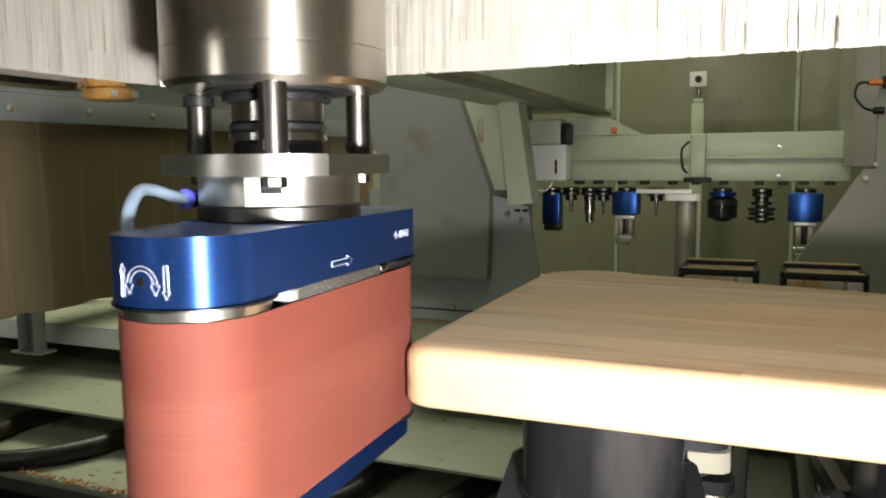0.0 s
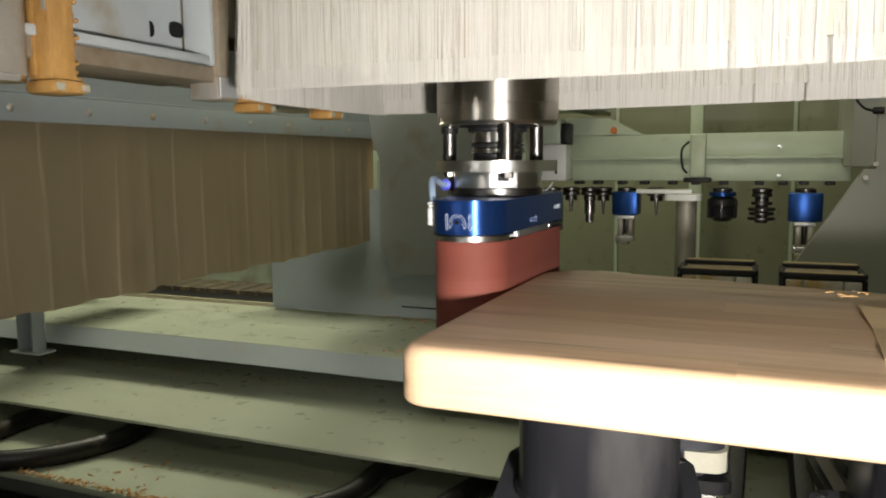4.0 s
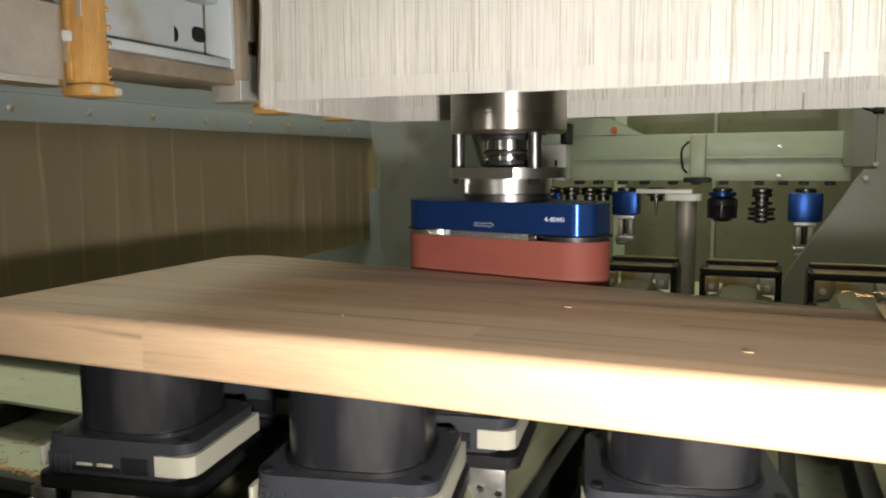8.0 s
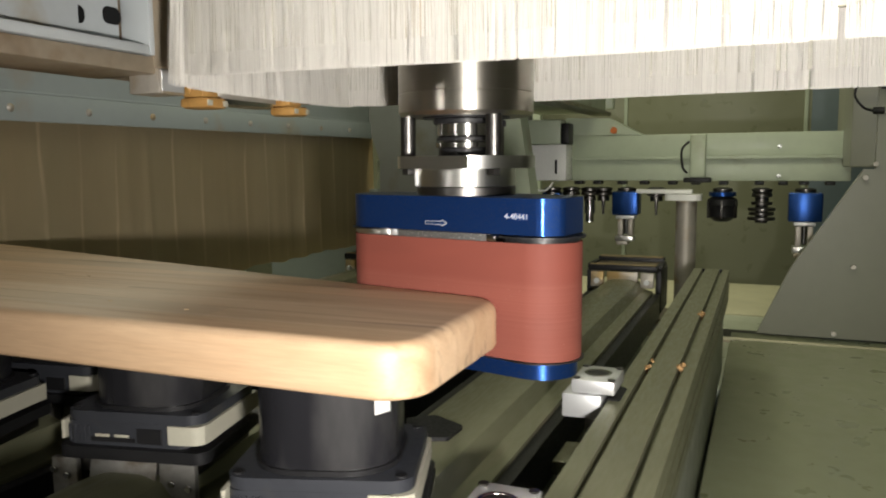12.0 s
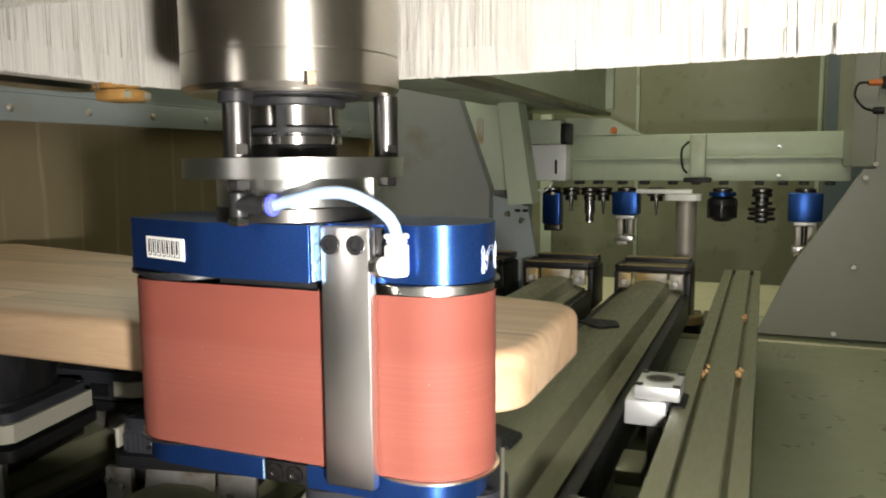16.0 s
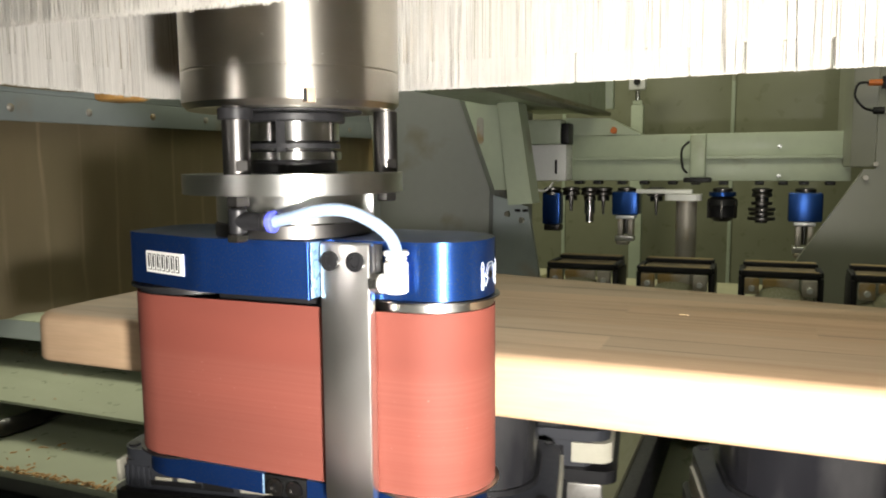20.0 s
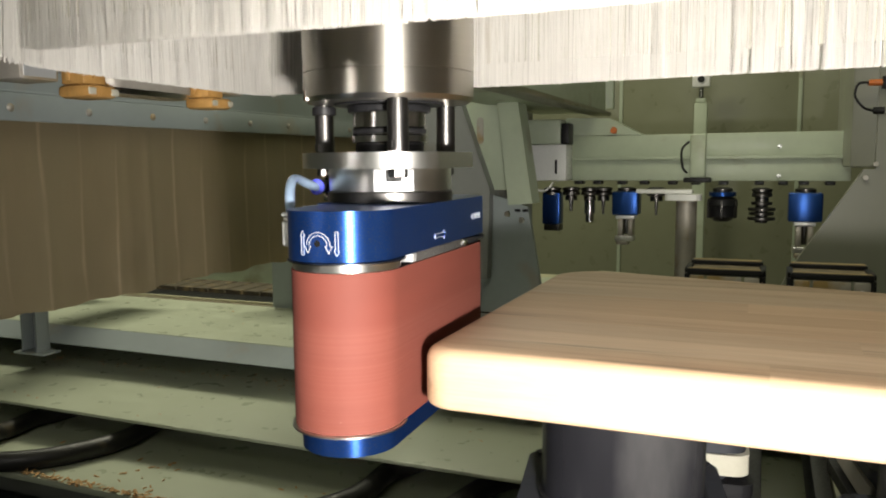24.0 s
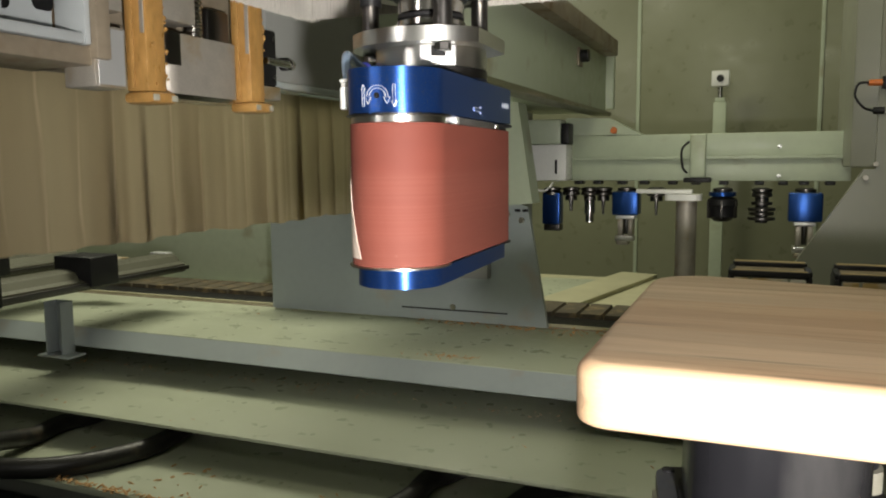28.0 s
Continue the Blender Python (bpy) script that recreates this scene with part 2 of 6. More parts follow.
STEEL = mat("ground_steel", (0.50, 0.475, 0.42), 0.30, 1.0, aniso=0.75, vary=0.025, scale=14, stretch=(0.25, 0.25, 12), rvary=0.012)
ALU = mat("turned_aluminium", (0.72, 0.72, 0.69), 0.31, 1.0, aniso=0.5, vary=0.03, scale=16, stretch=(0.25, 0.25, 14), rvary=0.012)
DARKSTEEL = mat("burnished_steel", (0.12, 0.115, 0.11), 0.34, 1.0, vary=0.05, scale=8, rvary=0.02)
CHROME = mat("polished_steel", (0.55, 0.54, 0.52), 0.20, 1.0, aniso=0.7, vary=0.04, scale=10, rvary=0.015)
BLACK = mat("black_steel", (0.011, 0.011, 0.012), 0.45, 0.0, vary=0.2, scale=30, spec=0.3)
BRIGHT = mat("bright_aluminium", (0.60, 0.61, 0.61), 0.42, 0.55, vary=0.04, scale=50, rvary=0.05)
BLUE = mat("blue_anodised_aluminium", (0.017, 0.070, 0.29), 0.33, 0.85, aniso=0.75, vary=0.06, scale=7, dirt=(0.075, 0.105, 0.19), dirt_amount=0.36, dscale=900, rvary=0.015)


def dusted(m, colour, most):
    """Dust settled on the upward faces of a material."""
    N, L = m.node_tree.nodes, m.node_tree.links
    b = N["Principled BSDF"]
    old = b.inputs["Base Color"].links[0].from_socket
    geo, sep, up, tex, amount, mx = N.new("ShaderNodeNewGeometry"), N.new("ShaderNodeSeparateXYZ"), N.new("ShaderNodeMapRange"), N.new("ShaderNodeTexNoise"), N.new("ShaderNodeMath"), N.new("ShaderNodeMix")
    tc = N.new("ShaderNodeTexCoord")
    L.new(tc.outputs["Object"], tex.inputs["Vector"])
    tex.inputs["Scale"].default_value, tex.inputs["Detail"].default_value = 60, 8
    L.new(geo.outputs["Normal"], sep.inputs[0])
    L.new(sep.outputs["Z"], up.inputs[0])
    up.inputs[1].default_value, up.inputs[2].default_value, up.inputs[4].default_value = 0.5, 0.95, most
    amount.operation = "MULTIPLY"
    L.new(up.outputs[0], amount.inputs[0])
    L.new(tex.outputs["Fac"], amount.inputs[1])
    mx.data_type = "RGBA"
    L.new(amount.outputs[0], mx.inputs["Factor"])
    L.new(old, mx.inputs["A"])
    mx.inputs["B"].default_value = (*colour, 1)
    L.new(mx.outputs["Result"], b.inputs["Base Color"])
    rest = N.new("ShaderNodeMath")
    rest.operation, rest.inputs[0].default_value = "SUBTRACT", b.inputs["Metallic"].default_value
    L.new(amount.outputs[0], rest.inputs[1])
    L.new(rest.outputs[0], b.inputs["Metallic"])
    return m


LIGHTBLUE = mat("light_blue_edge", (0.32, 0.52, 0.75), 0.3, 0.5)
dusted(BLUE, (0.20, 0.22, 0.26), 0.75)
BELT = belt_material()
WOOD = wood_material()
ENDWOOD = mat("veneer_scrap", (0.5, 0.36, 0.2), 0.6, vary=0.2, scale=20, stretch=(1, 10, 1))
BRISTLE = bristle_material()
CURTAIN = curtain_material()
GREEN = mat("pale_green_paint", (0.455, 0.515, 0.385), 0.42, vary=0.07, scale=3, bump=0.05, bscale=120, dirt=(0.30, 0.27, 0.17), dirt_amount=0.12, dscale=5)
GREENBED = mat("dusty_green_sheet", (0.44, 0.475, 0.355), 0.36, vary=0.05, scale=2, bump=0.015, bscale=120)
COVERGREEN = mat("olive_green_sheet", (0.248, 0.266, 0.166), 0.36, vary=0.06, scale=2, bump=0.015, bscale=120)
GREY = mat("grey_green_paint", (0.285, 0.305, 0.265), 0.45, vary=0.05, scale=4, bump=0.06, bscale=150, dirt=(0.25, 0.24, 0.19), dirt_amount=0.10)
BLUEGREY = mat("blue_grey_paint", (0.315, 0.355, 0.355), 0.42, vary=0.05, scale=4, bump=0.05, bscale=150, dirt=(0.33, 0.30, 0.23), dirt_amount=0.06)
WALLPAINT = mat("olive_panel", (0.255, 0.262, 0.172), 0.35, vary=0.06, scale=1.2, bump=0.03, bscale=60)
OLIVE = mat("olive_extrusion", (0.195, 0.195, 0.122), 0.42, 0.35, vary=0.1, scale=8, stretch=(3, 0.4, 3), dirt=(0.30, 0.26, 0.18), dirt_amount=0.15)
PODPLASTIC = mat("dark_grey_plastic", (0.030, 0.032, 0.038), 0.40, spec=0.4, vary=0.10, scale=12, bump=0.04, bscale=700, dirt=(0.06, 0.055, 0.045), dirt_amount=0.12, dscale=14, rvary=0.04)
RUBBER = mat("grey_rubber_cup", (0.011, 0.011, 0.013), 0.24, spec=0.32, vary=0.15, scale=5, dirt=(0.05, 0.049, 0.049), dirt_amount=0.30, dscale=9, stretch=(1, 1, 0.3), rvary=0.03)
IVORY = mat("ivory_plastic", (0.40, 0.385, 0.31), 0.42, vary=0.06, scale=20, dirt=(0.4, 0.34, 0.25), dirt_amount=0.15)
WHITE = mat("white_plastic", (0.82, 0.82, 0.80), 0.3, vary=0.03)
LABEL = mat("white_label", (0.75, 0.75, 0.72), 0.45, vary=0.05)
INK = mat("black_ink", (0.008, 0.008, 0.008), 0.5, spec=0.15)
ENGRAVED = mat("engraved_mark", (0.52, 0.57, 0.64), 0.35, 0.3)
TUBE = mat("clear_blue_tube", (0.27, 0.36, 0.49), 0.18, vary=0.05, coat=0.5)
PURPLE = mat("blue_release_ring", (0.10, 0.12, 0.75), 0.3, coat=0.4)
GREASE = mat("greasy_guide_rail", (0.42, 0.235, 0.072), 0.40, vary=0.35, scale=14, bump=1.0, bscale=330, dirt=(0.36, 0.19, 0.055), dirt_amount=0.45, dscale=26, stretch=(1, 1, 0.45), rvary=0.15)
CASTALU = mat("cast_aluminium", (0.44, 0.41, 0.36), 0.5, 0.5, vary=0.15, scale=40, bump=0.25, bscale=700, dirt=(0.36, 0.25, 0.10), dirt_amount=0.5, dscale=14)
STAINED = mat("stained_steel_plate", (0.27, 0.225, 0.165), 0.5, 0.2, vary=0.25, scale=9, bump=0.1, bscale=300, dirt=(0.17, 0.11, 0.06), dirt_amount=0.4, dscale=14)
HOSE = mat("black_hose", (0.018, 0.017, 0.016), 0.42, vary=0.25, scale=12, dirt=(0.14, 0.11, 0.07), dirt_amount=0.2)
CHIPS = mat("wood_chips", (0.50, 0.30, 0.13), 0.8, vary=0.3, scale=60)
# Base near black: the shade down in the trough is put into the colour.
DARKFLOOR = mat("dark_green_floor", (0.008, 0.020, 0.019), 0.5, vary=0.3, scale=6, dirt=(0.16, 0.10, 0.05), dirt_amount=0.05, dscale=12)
FLOOR = mat("hall_floor", (0.16, 0.165, 0.15), 0.6, vary=0.15, scale=2)
HALLWALL = mat("hall_plaster", (0.45, 0.47, 0.42), 0.8, vary=0.06, scale=2)
BELLOWS = mat("brown_bellows_cloth", (0.085, 0.070, 0.045), 0.7, vary=0.2, scale=12, dirt=(0.22, 0.16, 0.08), dirt_amount=0.3, dscale=16)
TAN = mat("tan_pad", (0.30, 0.22, 0.10), 0.6, vary=0.25, scale=20)
YELLOW = mat("dusty_cream_sheet", (0.48, 0.46, 0.30), 0.55, vary=0.12, scale=10)
GRAPHITE = mat("graphite_pad", (0.075, 0.072, 0.068), 0.5, 0.2, vary=0.2, scale=30, dirt=(0.30, 0.29, 0.27), dirt_amount=0.2, dscale=500)
COLUMNGREY = mat("column_grey_paint", (0.255, 0.262, 0.25), 0.42, vary=0.05, scale=4, bump=0.05, bscale=150, dirt=(0.20, 0.18, 0.14), dirt_amount=0.08)
OLIVEGREY = mat("olive_grey_paint", (0.215, 0.22, 0.172), 0.42, vary=0.04, scale=3, bump=0.02, bscale=160, rvary=0.03)
PALEBLUE = mat("pale_blue_grey_paint", (0.43, 0.46, 0.47), 0.40, vary=0.05, scale=5, bump=0.04, bscale=150, dirt=(0.33, 0.29, 0.22), dirt_amount=0.10, dscale=9)
DOORBLUE = mat("blue_grey_door", (0.15, 0.195, 0.215), 0.4, vary=0.05, scale=2)
GUARD = mat("satin_steel_bar", (0.80, 0.78, 0.75), 0.30, 1.0, vary=0.03, scale=6, rvary=0.01)
# Pale so that the added plate throws lamp light back onto the tension bar.
BOUNCE = mat("pale_bounce_paint", (0.82, 0.82, 0.80), 0.5, vary=0.05, scale=4)
SPLICE = mat("splice_paper", (0.62, 0.52, 0.44), 0.6, vary=0.08, scale=60)
GALV = mat("dull_galvanised_steel", (0.20, 0.195, 0.18), 0.45, 0.6, vary=0.2, scale=30, dirt=(0.10, 0.085, 0.06), dirt_amount=0.4, dscale=30)
DARKOLIVE = mat("dark_olive_extrusion", (0.105, 0.105, 0.075), 0.45, 0.3, vary=0.1, scale=8)
COPPER = mat("brown_bare_metal", (0.30, 0.20, 0.12), 0.4, 0.4, vary=0.2, scale=30)
DUSTYBROWN = mat("dusty_brown_plate", (0.15, 0.115, 0.065), 0.65, vary=0.2, scale=14, dirt=(0.30, 0.24, 0.14), dirt_amount=0.45, dscale=18)
ORANGE = mat("orange_cap", (0.60, 0.16, 0.03), 0.4)


# ---- mesh helpers ----
def finish(bm, name, material, smooth=35):
    me = bpy.data.meshes.new(name)
    bmesh.ops.recalc_face_normals(bm, faces=bm.faces)
    bm.to_mesh(me)
    bm.free()
    if smooth:
        me.polygons.foreach_set("use_smooth", [True] * len(me.polygons))
        me.set_sharp_from_angle(angle=radians(smooth))
    me.materials.append(material)
    return me


def part(name, bm, material, parent, label="", smooth=35):
    ob = new(name, finish(bm, name, material, smooth) if isinstance(bm, bmesh.types.BMesh) else bm)
    ob.parent = parent
    return tagged(ob, label)


def thing(name, label, category, x=0.0, y=0.0, z=0.0, rz=0.0, group="", kind=""):
    ob = new(name)
    ob.empty_display_size = 0.05
    ob.matrix_basis = pose(x, y, z, 0, 0, rz)
    return tagged(ob, label, category, group, kind)


def solid(name, bm, material, label, category, kind="", smooth=35):
    return tagged(new(name, finish(bm, name, material, smooth)), label, category, "", kind)


def soften(bm, width, seg=2, angle=30):
    if width > 0:
        sharp = [e for e in bm.edges if len(e.link_faces) == 2 and e.calc_face_angle(0) > radians(angle)]
        bmesh.ops.bevel(bm, geom=sharp, offset=width, segments=seg, profile=0.5, affect="EDGES", clamp_overlap=True)
    return bm


def box(x0, x1, y0, y1, z0, z1, bevel=0.002, seg=2):
    bm = bmesh.new()
    bmesh.ops.create_cube(bm, size=1, matrix=Matrix.Translation(((x0 + x1) / 2, (y0 + y1) / 2, (z0 + z1) / 2)) @ Matrix.Diagonal((x1 - x0, y1 - y0, z1 - z0, 1)))
    return soften(bm, bevel, seg)


def prism(points, z0, z1, bevel=0.0, seg=2, angle=50):
    bm = bmesh.new()
    lo, hi = [bm.verts.new((x, y, z0)) for x, y in points], [bm.verts.new((x, y, z1)) for x, y in points]
    bm.faces.new(lo[::-1])
    bm.faces.new(hi)
    for i in range(len(points)):
        j = (i + 1) % len(points)
        bm.faces.new((lo[i], lo[j], hi[j], hi[i]))
    return soften(bm, bevel, seg, angle)


def lathe(profile, seg=48):
    """A turned body from (radius, z) pairs, closed at both ends."""
    bm = bmesh.new()
    rings = [[bm.verts.new((r * math.cos(2 * math.pi * k / seg), r * math.sin(2 * math.pi * k / seg), z)) for k in range(seg)] for r, z in profile]
    for a, b in zip(rings, rings[1:]):
        for k in range(seg):
            bm.faces.new((a[k], a[(k + 1) % seg], b[(k + 1) % seg], b[k]))
    bm.faces.new(rings[0])
    bm.faces.new(rings[-1])
    return bm


def cyl(r, z0, z1, seg=24, bevel=0.001):
    c = min(bevel, abs(z1 - z0) / 3, r / 3)
    return lathe([(r - c, z0), (r, z0 + c), (r, z1 - c), (r - c, z1)], seg)


def moved(bm, m):
    bmesh.ops.transform(bm, matrix=m, verts=bm.verts)
    return bm


def joined(*bms):
    out = bmesh.new()
    for b in bms:
        me = bpy.data.meshes.new("tmp")
        b.to_mesh(me)
        b.free()
        out.from_mesh(me)
        bpy.data.meshes.remove(me)
    return out


def tube(points, r, seg=10):
    """A round bar along a path of points, smoothed."""
    ps = [Vector(p) for p in points]
    fine = []
    for i in range(len(ps) - 1):
        p0, p1, p2, p3 = ps[max(i - 1, 0)], ps[i], ps[i + 1], ps[min(i + 2, len(ps) - 1)]
        for k in range(6):
            t = k / 6
            fine.append(0.5 * ((2 * p1) + (p2 - p0) * t + (2 * p0 - 5 * p1 + 4 * p2 - p3) * t * t + (3 * p1 - p0 - 3 * p2 + p3) * t ** 3))
    fine.append(ps[-1])
    bm = bmesh.new()
    rings = []
    up = Vector((0.13, 0.31, 0.94)).normalized()
    for i, p in enumerate(fine):
        d = (fine[min(i + 1, len(fine) - 1)] - fine[max(i - 1, 0)]).normalized()
        s = d.cross(up).normalized()
        u = s.cross(d)
        rings.append([bm.verts.new(p + r * (math.cos(2 * math.pi * k / seg) * s + math.sin(2 * math.pi * k / seg) * u)) for k in range(seg)])
    for a, b in zip(rings, rings[1:]):
        for k in range(seg):
            bm.faces.new((a[k], a[(k + 1) % seg], b[(k + 1) % seg], b[k]))
    bm.faces.new(rings[0])
    bm.faces.new(rings[-1])
    return bm


def stadium(cx0, cx1, r, n=14, r1=None):
    r1 = r if r1 is None else r1
    pts = [(cx1 + r1 * math.cos(a), r1 * math.sin(a)) for a in [(-0.5 + k / n) * math.pi for k in range(n + 1)]]
    return pts + [(cx0 + r * math.cos(a), r * math.sin(a)) for a in [(0.5 + k / n) * math.pi for k in range(n + 1)]]


def rounded(x0, x1, y0, y1, r, n=6):
    out = []
    for cx, cy, a0 in ((x1 - r, y1 - r, 0), (x0 + r, y1 - r, 90), (x0 + r, y0 + r, 180), (x1 - r, y0 + r, 270)):
        out += [(cx + r * math.cos(radians(a0 + 90 * k / n)), cy + r * math.sin(radians(a0 + 90 * k / n))) for k in range(n + 1)]
    return out


def rounded_polygon(corners, radii, n=8):
    out, k = [], len(corners)
    for i, (p, r) in enumerate(zip(corners, radii)):
        p, a, b = Vector(p), Vector(corners[i - 1]), Vector(corners[(i + 1) % k])
        da, db = (a - p).normalized(), (b - p).normalized()
        half = da.angle(db) / 2
        c = p + (da + db).normalized() * (r / math.sin(half))
        s, e = p + da * (r / math.tan(half)) - c, p + db * (r / math.tan(half)) - c
        for j in range(n + 1):
            out.append(tuple(c + s.lerp(e, j / n).normalized() * r))
    return out


def letters(text, size, depth=0.0004):
    cu = bpy.data.curves.new("letters", "FONT")
    cu.body, cu.size, cu.extrude, cu.align_x, cu.align_y = text, size, depth, "CENTER", "CENTER"
    ob = bpy.data.objects.new("letters", cu)
    scene.collection.objects.link(ob)
    bpy.context.view_layer.update()
    me = bpy.data.meshes.new_from_object(ob.evaluated_get(bpy.context.evaluated_depsgraph_get()))
    bpy.data.objects.remove(ob)
    bpy.data.curves.remove(cu)
    bm = bmesh.new()
    bm.from_mesh(me)
    bpy.data.meshes.remove(me)
    return bm


TO_FRONT = pose(0, 0, 0, 90, 0, 0)  # x-y drawing stood up to face -y
BED = []  # things that ride on the bed


def bed(ob):
    BED.append(ob)
    return ob


# ---- hall and machine base ----
def Z(z):
    return H0 + z


solid("floor", box(-9, 9, -5, 9, -0.2, 0.0, 0), FLOOR, "grey concrete hall floor under the machine", "floor", "structure")
solid("ceiling", box(-9, 9, -5, 9, 4.2, 4.4, 0), HALLWALL, "plain pale hall ceiling above the machine", "ceiling", "structure")
for nm, b in (("wall_west", box(-9.2, -9.0, -5, 9, 0, 4.2, 0)), ("wall_east", box(9.0, 9.2, -5, 9, 0, 4.2, 0)), ("wall_south", box(-9, 9, -5.2, -5.0, 0, 4.2, 0)), ("wall_north", box(-9, 9, 9.0, 9.2, 0, 4.2, 0))):
    solid(nm, b, HALLWALL, "plain pale plastered hall wall", "wall", "structure")


def enclosure():
    e = bed(thing("machine_enclosure", "olive sheet-metal enclosure wall of upright panels", "enclosure", 0, 5.6, 0))
    xs = [-5.35, -4.21, -3.065, -1.92, -0.775, 0.375, 1.52, 2.66, 3.8]
    for a, b in zip(xs, xs[1:]):
        part("panel", box(a + 0.004, b - 0.004, 0.0, 0.03, 0.0, 2.9, 0.003), WALLPAINT, e)
        part("seam", box(b - 0.012, b + 0.012, -0.012, 0.0, 0.05, 2.9, 0.002), GREEN, e, "pale green cover strip")
    part("door_leaf", box(0.405, 0.82, -0.030, -0.014, 0.3, 2.9, 0.004), DOORBLUE, e, "dark blue-grey door leaf")
    p = bed(thing("sensor_post", "pale green upright post with a white sensor box on top", "post", -1.37, 5.40, 0))
    part("post", box(-0.04, 0.04, -0.03, 0.03, 0.0, Z(0.36), 0.004), GREEN, p)
    part("sensor_box", box(-0.055, 0.055, -0.05, 0.01, Z(0.46), Z(0.56), 0.008), WHITE, p, "white sensor box")
    part("lens", moved(cyl(0.022, 0, 0.012), pose(0, -0.05, Z(0.51), 90)), BLACK, p, "dark round lens")
    part("stem", moved(cyl(0.016, 0, 0.12), pose(0, -0.01, Z(0.35))), CHROME, p)
    part("bracket", box(-0.03, 0.03, -0.03, 0.012, Z(0.36), Z(0.39), 0.003), GREEN, p)


enclosure()


def bed_base():
    b = bed(thing("machine_bed", "pale green stepped sheet-metal bed dusted with wood chips", "machine bed"))
    x0, x1 = -6.5, 4.0
    part("upper_cover", box(x0, x1, 1.99, 2.53, Z(-0.585), Z(-0.567), 0.004), GREENBED, b)
    slope = Matrix(((0, 0, 1, x0), (1, 0, 0, 0), (0, 1, 0, H0), (0, 0, 0, 1)))
    part("upper_skirt", moved(prism([(1.986, -0.569), (1.930, -0.618), (1.932, -0.621), (1.945, -0.616), (1.990, -0.579)], 0, x1 - x0, 0.001, 1), slope), BLUEGREY, b, "blue-grey sloping front fold of the cover")
    part("lower_cover", box(x0, x1, 1.606, 2.34, Z(-0.722), Z(-0.712), 0.003), GREENBED, b)
    part("foot_cover", box(x0, x1, 1.388, 2.10, Z(-0.83), Z(-0.812), 0.004), GREENBED, b)
    part("plinth", box(x0, x1, 1.64, 2.45, 0.02, Z(-0.832), 0.004), GREY, b, "grey machine plinth in the shade")
    # Both risers are black to paint in the deep shade below the covers.
    part("riser", box(x0, x1, 2.30, 2.315, Z(-0.711), Z(-0.587), 0.002), BLACK, b, "black inner riser that stands in for the shade under the cover")
    part("lower_riser", box(x0, x1, 2.04, 2.055, Z(-0.811), Z(-0.7225), 0.002), BLACK, b, "black inner riser that stands in for the shade under the cover")
    part("back_rail", box(x0, x1, 2.535, 2.548, Z(-0.60), Z(-0.5665), 0.002), STAINED, b, "brown stained edge rail")
    part("back_lip", box(x0, x1, 2.550, 2.560, Z(-0.60), Z(-0.557), 0.002), YELLOW, b, "cream dusty lip")
    part("back_sheet", box(x0, x1, 2.60, 3.6, Z(-0.66), Z(-0.64), 0.004), GREENBED, b)
    part("trough", box(x0, x1, -0.4, 1.60, Z(-1.04), Z(-1.0), 0.003), DARKFLOOR, b, "trough floor with sawdust, coloured near black green for the shade in the gap")
    part("right_cover", box(0.062, 3.4, 0.1, 2.66, Z(-0.585), Z(-0.563), 0.004), COVERGREEN, b, "plain olive green table cover")


bed_base()


# Unseen plate, added to cut the lamp off the near covers and bounce it.
def bounce_plate():
    s = thing("shelf_plate", "unseen pale plate added to block and bounce the work lamp", "shelf", 0.4, 0, 0)
    part("plate", box(-0.83, 1.6, -0.6, 0.37, Z(-0.251), Z(-0.238), 0.003), BOUNCE, s)
    part("upright", box(-0.1, 0.1, -0.5, -0.4, 0.0, Z(-0.2515), 0.003), GREY, s)


bounce_plate()


